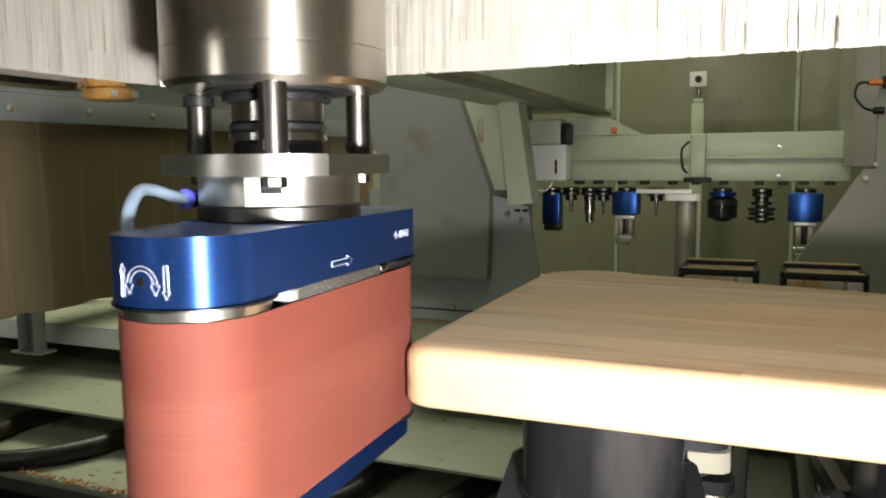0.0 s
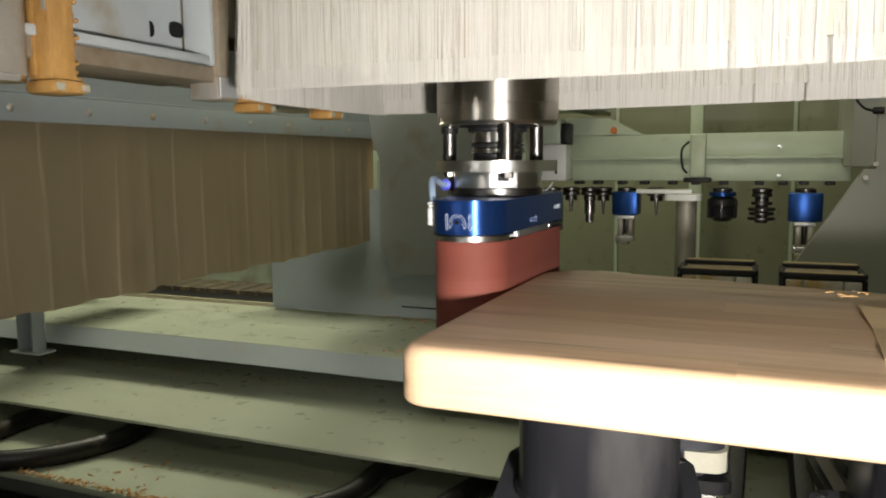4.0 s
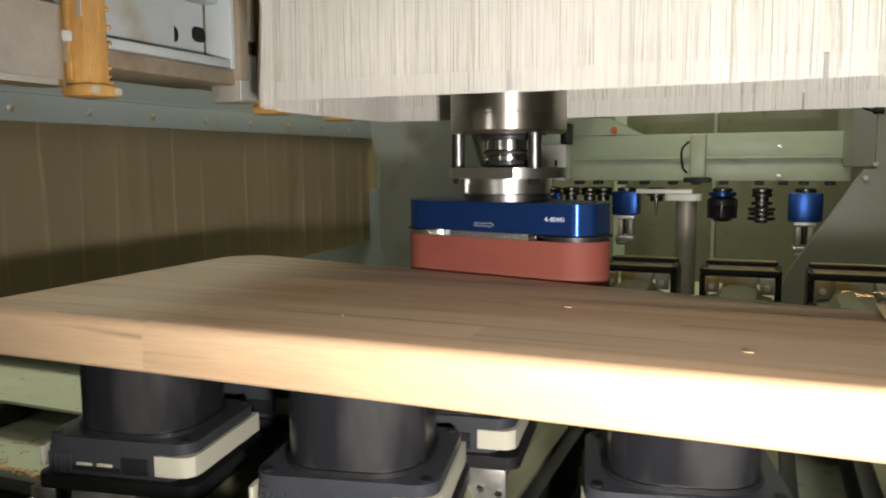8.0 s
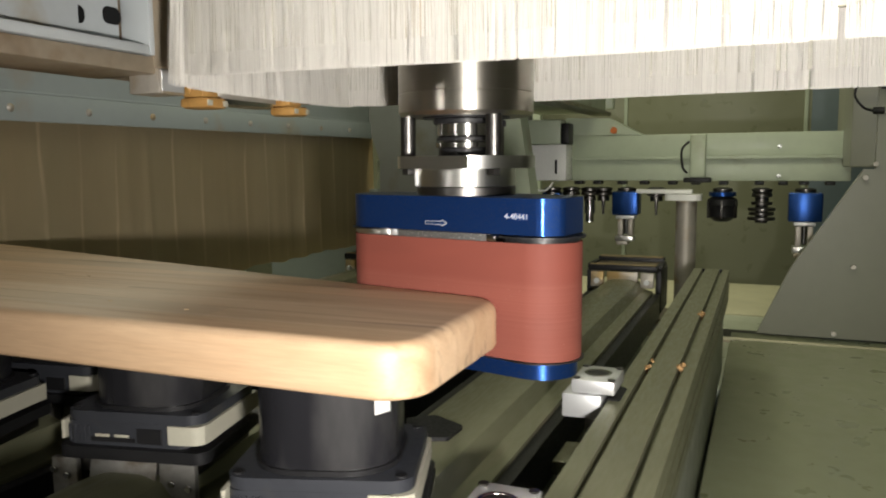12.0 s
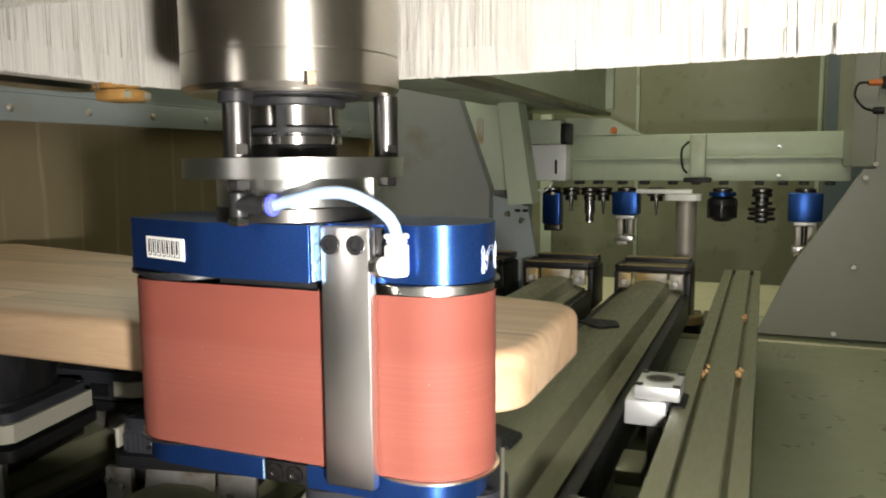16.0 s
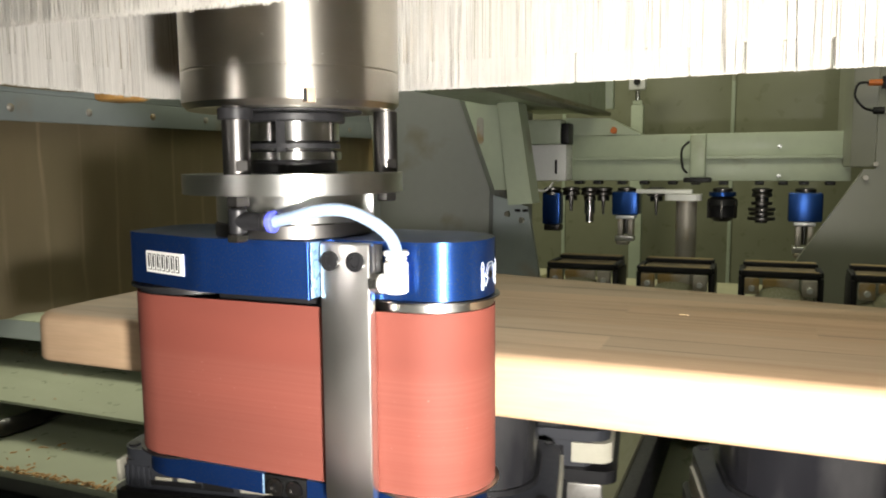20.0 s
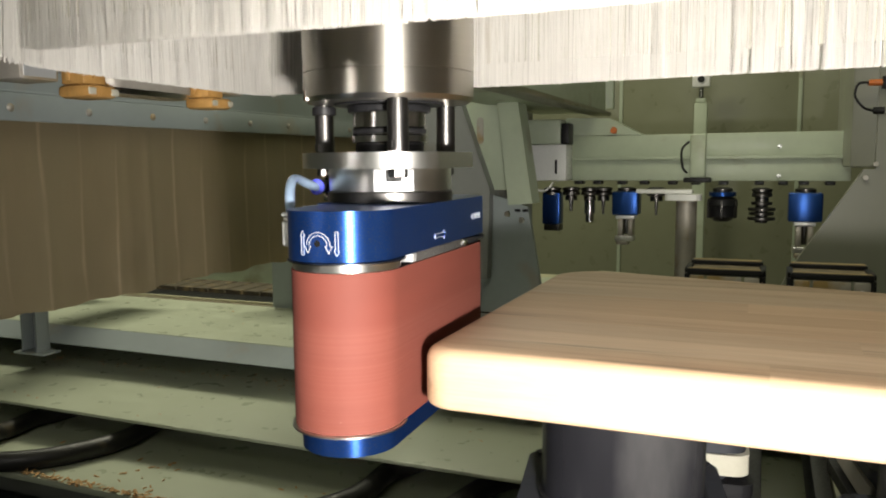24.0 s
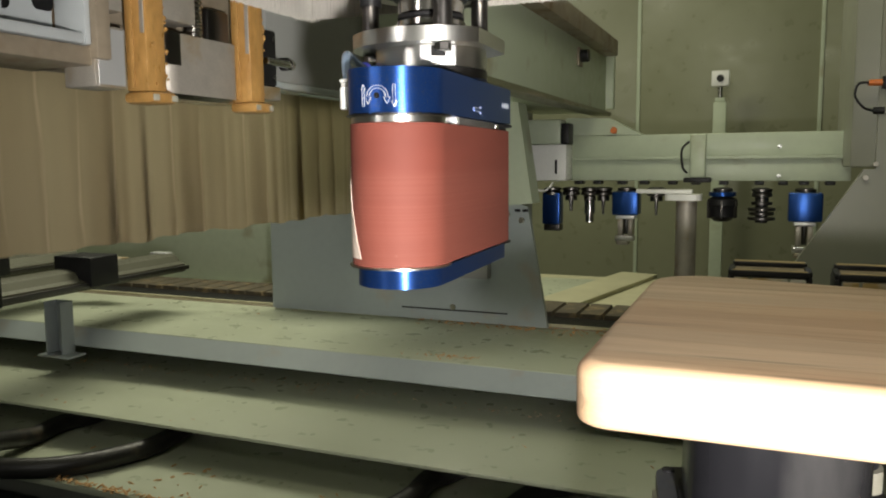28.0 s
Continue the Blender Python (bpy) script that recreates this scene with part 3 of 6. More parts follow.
def bed_clutter():
    rnd = random.Random(8)
    # thick black hoses along the foot of the bed
    for path in ([(-3.6, 1.36, -0.784), (-3.017, 1.318, -0.784), (-2.888, 1.349, -0.784), (-2.77, 1.403, -0.784), (-2.685, 1.489, -0.784), (-2.633, 1.62, -0.784), (-2.649, 1.788, -0.784), (-2.66, 1.95, -0.784)],
                 [(-2.94, 1.22, -0.76), (-2.953, 1.303, -0.728), (-2.996, 1.433, -0.755), (-3.017, 1.558, -0.784), (-3.03, 1.668, -0.784), (-3.004, 1.763, -0.784), (-2.99, 1.95, -0.784)],
                 [(-1.90, 1.40, -0.784), (-1.84, 1.50, -0.784), (-1.82, 1.586, -0.784), (-1.821, 1.69, -0.784), (-1.789, 1.759, -0.784), (-1.70, 1.95, -0.784)],
                 [(-1.62, 1.40, -0.784), (-1.585, 1.60, -0.784), (-1.545, 1.736, -0.784), (-1.48, 1.81, -0.784), (-1.38, 1.94, -0.784)]):
        ob = bed(solid("suction_hose", tube([(x, y, Z(z)) for x, y, z in path], 0.027, 14), HOSE, "thick black hose lying along the bed", "hose"))
        tagged(ob, group="hoses on the bed")
    b = bed(thing("channel_bracket", "galvanised upright channel bracket on the bed cover", "bracket", -3.287, 1.917, Z(-0.648)))
    part("web", box(-0.038, 0.038, 0.006, 0.012, 0.0, 0.185, 0.001), BLUEGREY, b)
    for sx in (-1, 1):
        part("flange", box(sx * 0.035 - 0.003, sx * 0.035 + 0.003, -0.04, 0.0055, 0.0, 0.185, 0.001), BLUEGREY, b)
    part("foot", box(-0.055, 0.085, -0.06, 0.012, -0.0005, 0.006, 0.001), BLUEGREY, b)
    part("rib", box(-0.018, 0.018, -0.004, 0.0055, 0.03, 0.17, 0.003), BLUEGREY, b)
    # bellows over the rear guide
    w = bed(thing("bellows_cover", "dark brown ribbed bellows cover beside a dark guide trench", "bellows"))
    part("trench", box(-6.0, 3.5, 2.565, 3.0, Z(-0.6395), Z(-0.625), 0.002), BLACK, w, "dark guide trench")
    for k in range(46):
        x = -4.6 + 0.10 * k
        part("fold", moved(prism([(-0.048, 0), (0.048, 0), (0.042, 0.02), (-0.042, 0.02)], 0, 0.24, 0.002, 1), Matrix(((1, 0, 0, x), (0, 0, 1, 3.01), (0, 1, 0, Z(-0.628)), (0, 0, 0, 1)))), BELLOWS, w)
    g = bed(thing("low_fence", "pale green low sheet fence behind the bed", "fence"))
    part("panel", box(-6.0, -2.35, 3.30, 3.33, Z(-0.64), Z(0.05), 0.004), GREEN, g)
    part("post", box(-2.62, -2.56, 3.27, 3.2995, Z(-0.64), Z(0.05), 0.004), GREEN, g)
    l = bed(thing("rear_ledge", "cream dusty sheet-metal ledge behind the machine", "ledge"))
    part("ledge", box(-2.25, 3.2, 3.36, 4.2, Z(-0.655), Z(-0.635), 0.003), YELLOW, l)
    part("front", box(-2.25, 3.2, 3.30, 3.352, Z(-0.70), Z(-0.672), 0.002), YELLOW, l, "dusty yellow front board")
    part("joint", box(-2.25, 3.2, 3.3525, 3.3595, Z(-0.70), Z(-0.65), 0.001), INK, l, "dark joint")
    part("sheet", moved(box(-0.10, 0.10, -0.5, 0.5, 0, 0.02, 0.003), pose(-1.80, 3.78, Z(-0.634), 0, 0, -12)), YELLOW, l)
    part("sheet", moved(box(-0.22, 0.22, -0.3, 0.3, 0, 0.012, 0.003), pose(-2.02, 3.70, Z(-0.634), 0, 0, 3)), GREENBED, l)
    # sawdust and chips
    verts, faces = [], []

    def chip(x, y, z, size):
        m = pose(x, y, z, rnd.uniform(-25, 25), rnd.uniform(-25, 25), rnd.uniform(0, 360))
        k = len(verts)
        a, c, h = size * rnd.uniform(0.6, 1.6), size * rnd.uniform(0.2, 0.6), size * 0.12
        for p in ((-a, -c, -h), (a, -c, 0), (a, c, h), (-a, c, -h), (0, 0, h * 3)):
            verts.append(tuple(m @ Vector(p)))
        for q in ((0, 1, 4), (1, 2, 4), (2, 3, 4), (3, 0, 4), (3, 2, 1, 0)):
            faces.append(tuple(k + i for i in q))
    for _ in range(700):
        chip(rnd.uniform(-4.2, -0.2), 1.390 + abs(rnd.gauss(0, 0.007)), Z(-0.81) + rnd.uniform(-0.001, 0.008), 0.008)
    for _ in range(150):
        chip(min(0.9, max(-2.2, rnd.gauss(-1.8, 0.24))), rnd.gauss(2.49, 0.028), Z(-0.5655) + rnd.uniform(0, 0.005), 0.007)
    for _ in range(70):
        chip(rnd.gauss(-1.92, 0.05), rnd.gauss(2.05, 0.015), Z(-0.5655), 0.004)
    for _ in range(16):
        chip(rnd.uniform(-3.8, -0.4), rnd.uniform(1.62, 1.95), Z(-0.7105), 0.005)
    for _ in range(9):
        chip(rnd.uniform(-3.8, -0.4), rnd.uniform(2.02, 2.5), Z(-0.5655), 0.005)
    for _ in range(70):
        cx = rnd.choice((-3.35, -2.75, -2.45, -2.0, -1.5))
        chip(rnd.gauss(cx, 0.06), rnd.uniform(1.40, 1.6), Z(-0.8105), 0.007)
    for _ in range(220):
        chip(rnd.uniform(-3.6, -0.5), rnd.gauss(2.06, 0.025), Z(-0.7105), 0.004)
    for _ in range(200):
        chip(rnd.uniform(-4.2, 0.0), rnd.uniform(0.9, 1.33), Z(-0.9985), 0.007)
    me = bpy.data.meshes.new("wood_chips")
    me.from_pydata(verts, [], faces)
    me.materials.append(CHIPS)
    bed(tagged(new("wood_chips", me), "scattered orange-brown wood chips and sawdust on the bed", "wood chips", "", "stuff"))


bed_clutter()


# ---- aluminium rail, clamp and consoles ----
def t_rail():
    r = bed(thing("slotted_rail", "olive slotted aluminium rail with wood chips in its grooves", "rail", 0.016, 0, Z(-0.31)))
    sec = [(-0.047, -0.088), (0.047, -0.088), (0.047, -0.064), (0.041, -0.064), (0.041, -0.057), (0.047, -0.057), (0.047, -0.034), (0.041, -0.034), (0.041, -0.027), (0.047, -0.027), (0.047, 0.0),
           (0.029, 0.0), (0.029, -0.012), (0.021, -0.012), (0.021, 0.0), (-0.017, 0.0), (-0.017, -0.012), (-0.025, -0.012), (-0.025, 0.0), (-0.047, 0.0)]
    bm = moved(prism([(x, z) for x, z in sec], 0, 2.72, 0.0015, 1), Matrix(((1, 0, 0, 0), (0, 0, 1, -0.42), (0, 1, 0, 0), (0, 0, 0, 1))))
    part("profile", bm, OLIVE, r, smooth=25)
    part("end_plate", box(-0.046, 0.046, 2.301, 2.309, -0.087, -0.001, 0.001), BLACK, r)
    rnd = random.Random(4)
    for x, y in ((-0.021, 1.19), (0.025, 1.19), (0.025, 1.62)):
        bm = bmesh.new()
        for k in range(5):
            bmesh.ops.create_cube(bm, size=1, matrix=pose(x + rnd.uniform(-0.005, 0.005), y + rnd.uniform(-0.02, 0.02), -0.003 + rnd.uniform(-0.004, 0.004), rnd.uniform(0, 90), rnd.uniform(0, 90), rnd.uniform(0, 90)) @ Matrix.Diagonal((0.012, 0.005, 0.003, 1)))
        tagged(part("chip_heap", bm, CHIPS, r, "small heap of wood chips", 0), kind="stuff")
    part("leg", box(-0.04, 0.04, -0.2, 2.2, Z(-0.567) - Z(-0.31) - 0.02, -0.089, 0.003), GREY, r)


t_rail()


def clamp_block(x, y):
    c = bed(thing("stop_block", "bright aluminium stop block with a round bore and a clamp screw", "stop block", x, y, Z(-0.285)))
    part("upper_block", box(-0.028, 0.028, -0.038, 0.038, -0.018, 0.0, 0.002), BRIGHT, c)
    part("bushing", lathe([(0.0165, -0.001), (0.0182, 0.0015), (0.0148, 0.0015), (0.0138, -0.001)], 28), CHROME, c, "polished bushing")
    part("bore", cyl(0.0138, 0.0004, 0.0011, 24, 0.0001), BLACK, c, "dark round bore")
    for dx in (-0.023, 0.023):
        for dy in (-0.031, 0.031):
            part("screw", moved(cyl(0.005, 0, 0.002, 12, 0.0005), pose(dx, dy, 0)), DARKSTEEL, c)
    part("lower_block", box(-0.039, 0.012, -0.044, 0.025, -0.050, -0.0185, 0.002), BRIGHT, c)
    part("clamp_screw", moved(cyl(0.014, 0, 0.060, 18), pose(0.026, 0.026, -0.036, 90)), BLACK, c, "black clamp screw")
    part("stem", box(-0.014, 0.006, -0.02, 0.02, -0.19, -0.0505, 0.003), DARKSTEEL, c)
    part("stem_bracket", box(-0.05, -0.0145, -0.05, 0.03, -0.13, -0.110, 0.003), OLIVE, c)
    part("foot", box(-0.04, 0.035, -0.05, 0.05, -0.281, -0.1905, 0.004), GREY, c)


clamp_block(-0.050, 1.018)
clamp_block(-0.050, 0.592)


def console(x, y=0.0, foot=True, side=BLACK, depth=-0.13, paint=OLIVE):
    c = thing("support_console", "olive aluminium support console with black sides carrying the suction pods", "console", x, y, Z(-0.36), group="support consoles")
    pts = [(-0.085, depth), (0.085, depth), (0.085, -0.025), (0.06, -0.018), (0.045, 0.004), (0.02, 0.012), (-0.02, 0.012), (-0.045, 0.004), (-0.06, -0.018), (-0.085, -0.025)]
    along = Matrix(((1, 0, 0, 0), (0, 0, 1, 0.3), (0, 1, 0, 0), (0, 0, 0, 1)))
    part("beam", moved(prism(pts, 0, 2.0, 0.002, 1), along), paint, c, smooth=25)
    for sx in (-1, 1):
        part("side_rail", box(sx * 0.096 - 0.01, sx * 0.096 + 0.01, 0.3, 2.3, max(-0.10, depth + 0.01), -0.03, 0.002), side, c, "guide rail on the side")
    if foot:
        part("foot", box(-0.07, 0.07, 0.4, 2.2, -0.21, -0.131, 0.004), GREY, c)
    if not foot:
        part("end_clamp", box(-0.06, 0.02, 2.27, 2.31, -0.03, 0.016, 0.004), BRIGHT, c, "silver end clamp")
        return bed(c)
    e = part("end_stop", box(-0.10, 0.10, 2.28, 2.305, 0.034, 0.052, 0.003), BLACK, c, "black end stop frame")
    part("rear_bar", box(-0.10, 0.10, 2.43, 2.47, 0.038, 0.058, 0.003), BLACK, e)
    part("top_plate", box(-0.091, 0.091, 2.306, 2.429, 0.040, 0.0455, 0.001), DUSTYBROWN, e, "brown plate under fine wood dust")
    for z, y0, y1 in ((0.0525, 2.283, 2.301), (0.0585, 2.435, 2.468)):
        part("dust_strip", box(-0.095, 0.095, y0, y1, z - 0.0004, z + 0.0012, 0.0004, 1), TAN, e, "tan dust on the bar")
    for sx in (-1, 1):
        part("side_bar", box(sx * 0.1 - 0.008, sx * 0.1 + 0.008, 2.306, 2.429, 0.036, 0.050, 0.002), BLACK, e)
        part("bracket", box(sx * 0.1 - 0.008, sx * 0.1 + 0.008, 2.30, 2.46, -0.09, 0.0335, 0.002), BLACK, e)
        part("clamp_plate", box(sx * 0.072 - 0.019, sx * 0.072 + 0.019, 2.27, 2.29, -0.012, 0.033, 0.003), CASTALU, e, "silver clamp plate")
        part("lever_boss", moved(cyl(0.008, 0, 0.012, 16), pose(sx * 0.072, 2.2698, 0.006, 90)), BRIGHT, e, "bright screw head")
    part("centre_plate", box(-0.045, 0.045, 2.275, 2.29, 0.006, 0.033, 0.002), CASTALU, e, "bright steel centre plate")
    part("beam_end", moved(cyl(0.042, 0, 0.05, 28, 0.004), pose(0.0, 2.345, -0.030, 90)), TAN, e, "dusty rounded beam end")
    return bed(c)


CONSOLES = [-0.23, -0.51, -0.79, -1.06]
first = console(CONSOLES[0])
for x in CONSOLES[1:]:
    bed(copy_thing(first, pose(x, 0, Z(-0.36))))
far_console = console(-3.22, 0.06, False, DARKSTEEL, -0.055, DARKOLIVE)
part("pod_base", box(-0.05, 0.115, 1.38, 1.50, -0.055, 0.06, 0.006), BLACK, far_console, "black pod base")
part("pod_base", box(-0.05, 0.115, 1.82, 1.94, -0.045, 0.055, 0.006), BLACK, far_console, "black pod base")
part("bearer", box(-0.45, -0.25, 2.28, 2.36, -0.10, -0.02, 0.004), CASTALU, far_console, "grey bearer block")
bed(copy_thing(far_console, pose(-3.74, 0.06, Z(-0.36))))


def rubber_flaps():
    for x, y, turn in ((-0.245, 0.90, 0), (-0.250, 1.625, 20)):
        bm = prism(rounded_polygon([(-0.042, 0.015), (-0.010, 0.040), (0.040, 0.014), (0.038, -0.034), (-0.008, -0.052)], [0.006] * 5, 3), 0.0, 0.005, 0.001, 1)
        ob = bed(solid("rubber_flap", bm, BLACK, "small black rubber flap lying on the console", "rubber flap"))
        ob.matrix_basis = pose(x, y, Z(-0.3478), 0, 0, turn)
        tagged(ob, group="rubber flaps on the console")


rubber_flaps()


# ---- suction pods ----
def pod(label, tag=False):
    p = thing("suction_pod", label, "suction pod", group="suction pods")
    part("cup", prism(rounded(-0.066, 0.066, -0.066, 0.066, 0.046), 0.0, 0.0905, 0.003), RUBBER, p, "grey rubber suction cup")
    part("cup_lip", prism(rounded(-0.067, 0.067, -0.067, 0.067, 0.047), 0.0908, 0.0933, 0.0005, 1), IVORY, p, "thin pale sealing lip")
    part("upper_plate", prism(rounded(-0.085, 0.085, -0.075, 0.075, 0.02), -0.012, -0.0005, 0.003), PODPLASTIC, p)
    part("body", prism(rounded(-0.083, 0.066, -0.074, 0.074, 0.012), -0.04, -0.0125, 0.003), PODPLASTIC, p)
    wrap = [(0.046, -0.0775), (0.072, -0.0775), (0.080, -0.0755), (0.0865, -0.069), (0.088, -0.060), (0.088, 0.070), (0.0665, 0.070), (0.0665, -0.0745), (0.046, -0.0745)]
    part("side_strip", prism(wrap, -0.034, -0.0130, 0.0008, 1, 60), IVORY, p, "ivory release strip wrapped round the corner")
    part("side_strip", prism(rounded(-0.088, -0.0835, -0.076, 0.05, 0.002), -0.034, -0.0125, 0.001), IVORY, p, "ivory release strip")
    for dx in (-0.036, -0.012):
        part("port", box(dx - 0.009, dx + 0.009, -0.0765, -0.0742, -0.0295, -0.0262, 0.0008), IVORY, p, "small ivory valve port")
    part("slot", box(-0.052, 0.004, -0.0755, -0.074, -0.0355, -0.030, 0.0006, 1), BLACK, p)
    for sx in (-1, 1):
        for sy in (-1, 1):
            part("plate_screw", moved(cyl(0.0055, 0, 0.0022, 14, 0.0006), pose(sx * 0.074, sy * 0.064, -0.0005)), BLACK, p, "black socket screw")
    part("cup_foot", prism(rounded(-0.069, 0.069, -0.069, 0.069, 0.048), -0.0003, 0.0045, 0.001, 1), BLACK, p, "black foot rim of the cup")
    part("latch", box(0.006, 0.0375, -0.0758, -0.0742, -0.036, -0.018, 0.0008, 1), BLACK, p, "black latch plate")
    for k in range(5):
        part("rib", box(-0.078 + 0.006 * k, -0.075 + 0.006 * k, -0.076, -0.074, -0.037, -0.017, 0.0005, 1), PODPLASTIC, p)
    part("seal_plate", prism(rounded(-0.092, 0.092, -0.082, 0.082, 0.015), -0.054, -0.0405, 0.003), BLACK, p, "black base seal")
    part("carriage", box(-0.075, 0.075, -0.07, 0.07, -0.074, -0.0545, 0.003), DARKSTEEL, p)
    part("cover_plate", moved(box(-0.052, 0.030, -0.002, 0.002, -0.030, 0.0, 0.001), pose(0, -0.074, -0.0555, -14)), GALV, p, "brushed steel cover plate")
    for x, w, h, screws in ((-0.084, 0.016, 0.046, ((-0.012, -0.014), (0.004, -0.020))), (0.056, 0.022, 0.050, ((-0.006, -0.022), (0.014, -0.026)))):
        cp = part("clamp_plate", box(x - w, x + w, -0.080, -0.0708, -0.0555 - h, -0.0555, 0.002), GALV, p, "galvanised clamp plate")
        for dx, dz in screws:
            part("screw", moved(cyl(0.0042, 0, 0.004, 12), pose(x + dx, -0.080, -0.0555 + dz, 90)), CHROME, cp, "bright hexagon screw")
    if tag:
        part("sticker", moved(box(-0.009, 0.009, -0.0009, 0.0, 0.053, 0.073, 0.0003, 1), pose(0.0553, -0.0496, 0, 0, 0, 50)), LABEL, p, "white paper sticker")
    return bed(p)


POD_Z = Z(-0.2785)
LABELS = "dark grey rubber suction pod with an ivory strip, holding the board"
master = pod(LABELS)
master.matrix_basis = pose(-1.067, 0.648, POD_Z, 0, 0, 10)
for x, y, r in ((-0.804, 0.645, 12), (-0.518, 0.720, 12), (-1.06, 0.86, 5), (-0.79, 0.84, 8)):
    bed(copy_thing(master, pose(x, y, POD_Z, 0, 0, r)))
last = pod("dark grey rubber suction pod with a white sticker on its cup", True)
last.matrix_basis = pose(-0.232, 0.636, POD_Z, 0, 0, 18)


# ---- workpiece ----
def workpiece():
    w = bed(thing("wooden_board", "thick glued beech board with rounded edges, held on suction pods", "wooden board", 0, 0, Z(-0.185)))
    outline = rounded_polygon([(-1.2, 0.517), (-0.092, 0.517), (-0.092, 0.742), (-1.2, 0.992)], [0.028, 0.040, 0.045, 0.06], 12)
    # rounded rim: the outline drawn in step by step towards both faces
    r, layers = 0.0115, []
    ring = [Vector((x, y)) for x, y in outline]
    normals = []
    for i, q in enumerate(ring):
        d = (ring[(i + 1) % len(ring)] - ring[i - 1]).normalized()
        normals.append(Vector((d.y, -d.x)))
    for k in range(7):
        layers.append((r * (1 - math.sin(radians(15 * k))), r * (1 - math.cos(radians(15 * k)))))
    layers = [(0.4 * d, 0.4 * z) for d, z in layers] + [(d, 0.046 - z) for d, z in layers[::-1]]
    turn = 1 if sum(p.x * q.y - q.x * p.y for p, q in zip(ring, ring[1:])) > 0 else -1
    whole = bmesh.new()
    loops = [[whole.verts.new((*(p - turn * d * n), z)) for p, n in zip(ring, normals)] for d, z in layers]
    for lo, hi in zip(loops, loops[1:]):
        for i in range(len(ring)):
            j = (i + 1) % len(ring)
            whole.faces.new((lo[i], lo[j], hi[j], hi[i]))
    whole.faces.new(loops[0][::-1])
    whole.faces.new(loops[-1])
    rnd = random.Random(11)
    ys = [0.5, 0.561, 0.607, 0.652, 0.699, 0.744, 0.79, 0.836, 0.882, 0.928, 1.01]
    for i, (a, b) in enumerate(zip(ys, ys[1:])):
        cuts = [-1.3] + sorted(rnd.uniform(-1.05, -0.2) for _ in range(rnd.choice((1, 2)))) + [0.1]
        if i == 0:
            cuts = [-1.3, -0.955, 0.1]
        for c, d in zip(cuts, cuts[1:]):
            bm = whole.copy()
            for co, no in (((0, a, 0), (0, -1, 0)), ((0, b, 0), (0, 1, 0)), ((c, 0, 0), (-1, 0, 0)), ((d, 0, 0), (1, 0, 0))):
                if not bm.faces:
                    break
                r = bmesh.ops.bisect_plane(bm, geom=bm.verts[:] + bm.edges[:] + bm.faces[:], plane_co=co, plane_no=no, clear_outer=True)
                es = [g for g in r["geom_cut"] if isinstance(g, bmesh.types.BMEdge)]
                if len(es) > 2:
                    bmesh.ops.edgeloop_fill(bm, edges=es)
            if bm.faces:
                part("stave", bm, WOOD, w, smooth=60)
            else:
                bm.free()
    whole.free()


workpiece()


def offcut():
    """Thin veneer scrap that the bristles hold back while the board runs under it."""
    o = thing("veneer_offcut", "thin tan veneer offcut with torn fibres on the board", "offcut", 0.55, 0.75, Z(-0.1385))
    bm = prism([(0.0, -0.13), (0.004, -0.02), (0.002, 0.06), (0.012, 0.105), (0.04, 0.125), (0.30, 0.12), (0.30, -0.13)], 0.0, 0.0022, 0.0)
    for v in bm.verts:
        v.co.z += 0.006 * (v.co.x / 0.3) ** 2 + (0.004 if v.co.x < 0.003 and v.co.y > 0 else 0)
    part("sheet", bm, ENDWOOD, o, smooth=0)
    rnd = random.Random(5)
    fibres = []
    for _ in range(7):
        x, y, q = rnd.gauss(0.004, 0.010), rnd.gauss(0.100, 0.010), rnd.uniform(0.002, 0.006)
        fibres.append(moved(box(-q, q, -0.0012, 0.0012, -0.0004, 0.0004, 0), pose(x, y, 0.006 + rnd.uniform(0, 0.004), rnd.uniform(-15, 15), rnd.uniform(-15, 15), rnd.uniform(0, 180))))
    part("torn_fibres", joined(*fibres), CHIPS, o, "torn orange wood fibres", 0)
    return o


OFFCUT = offcut()


def flakes():
    """A few curled shavings that ride on the board."""
    rnd = random.Random(17)
    for x, y in ((-0.80, 0.60), (-0.355, 0.575), (-0.62, 0.71), (-0.46, 0.585)):
        ps = [(rnd.uniform(-0.004, 0.004), rnd.uniform(-0.002, 0.002), 0.0006 + rnd.uniform(0, 0.001)) for _ in range(3)]
        ob = bed(solid("wood_shaving", tube(ps, 0.0004, 5), ENDWOOD, "tiny pale curled wood shaving on the board", "shaving"))
        ob.matrix_basis = pose(x, y, Z(-0.139))
        tagged(ob, group="shavings on the board")


flakes()


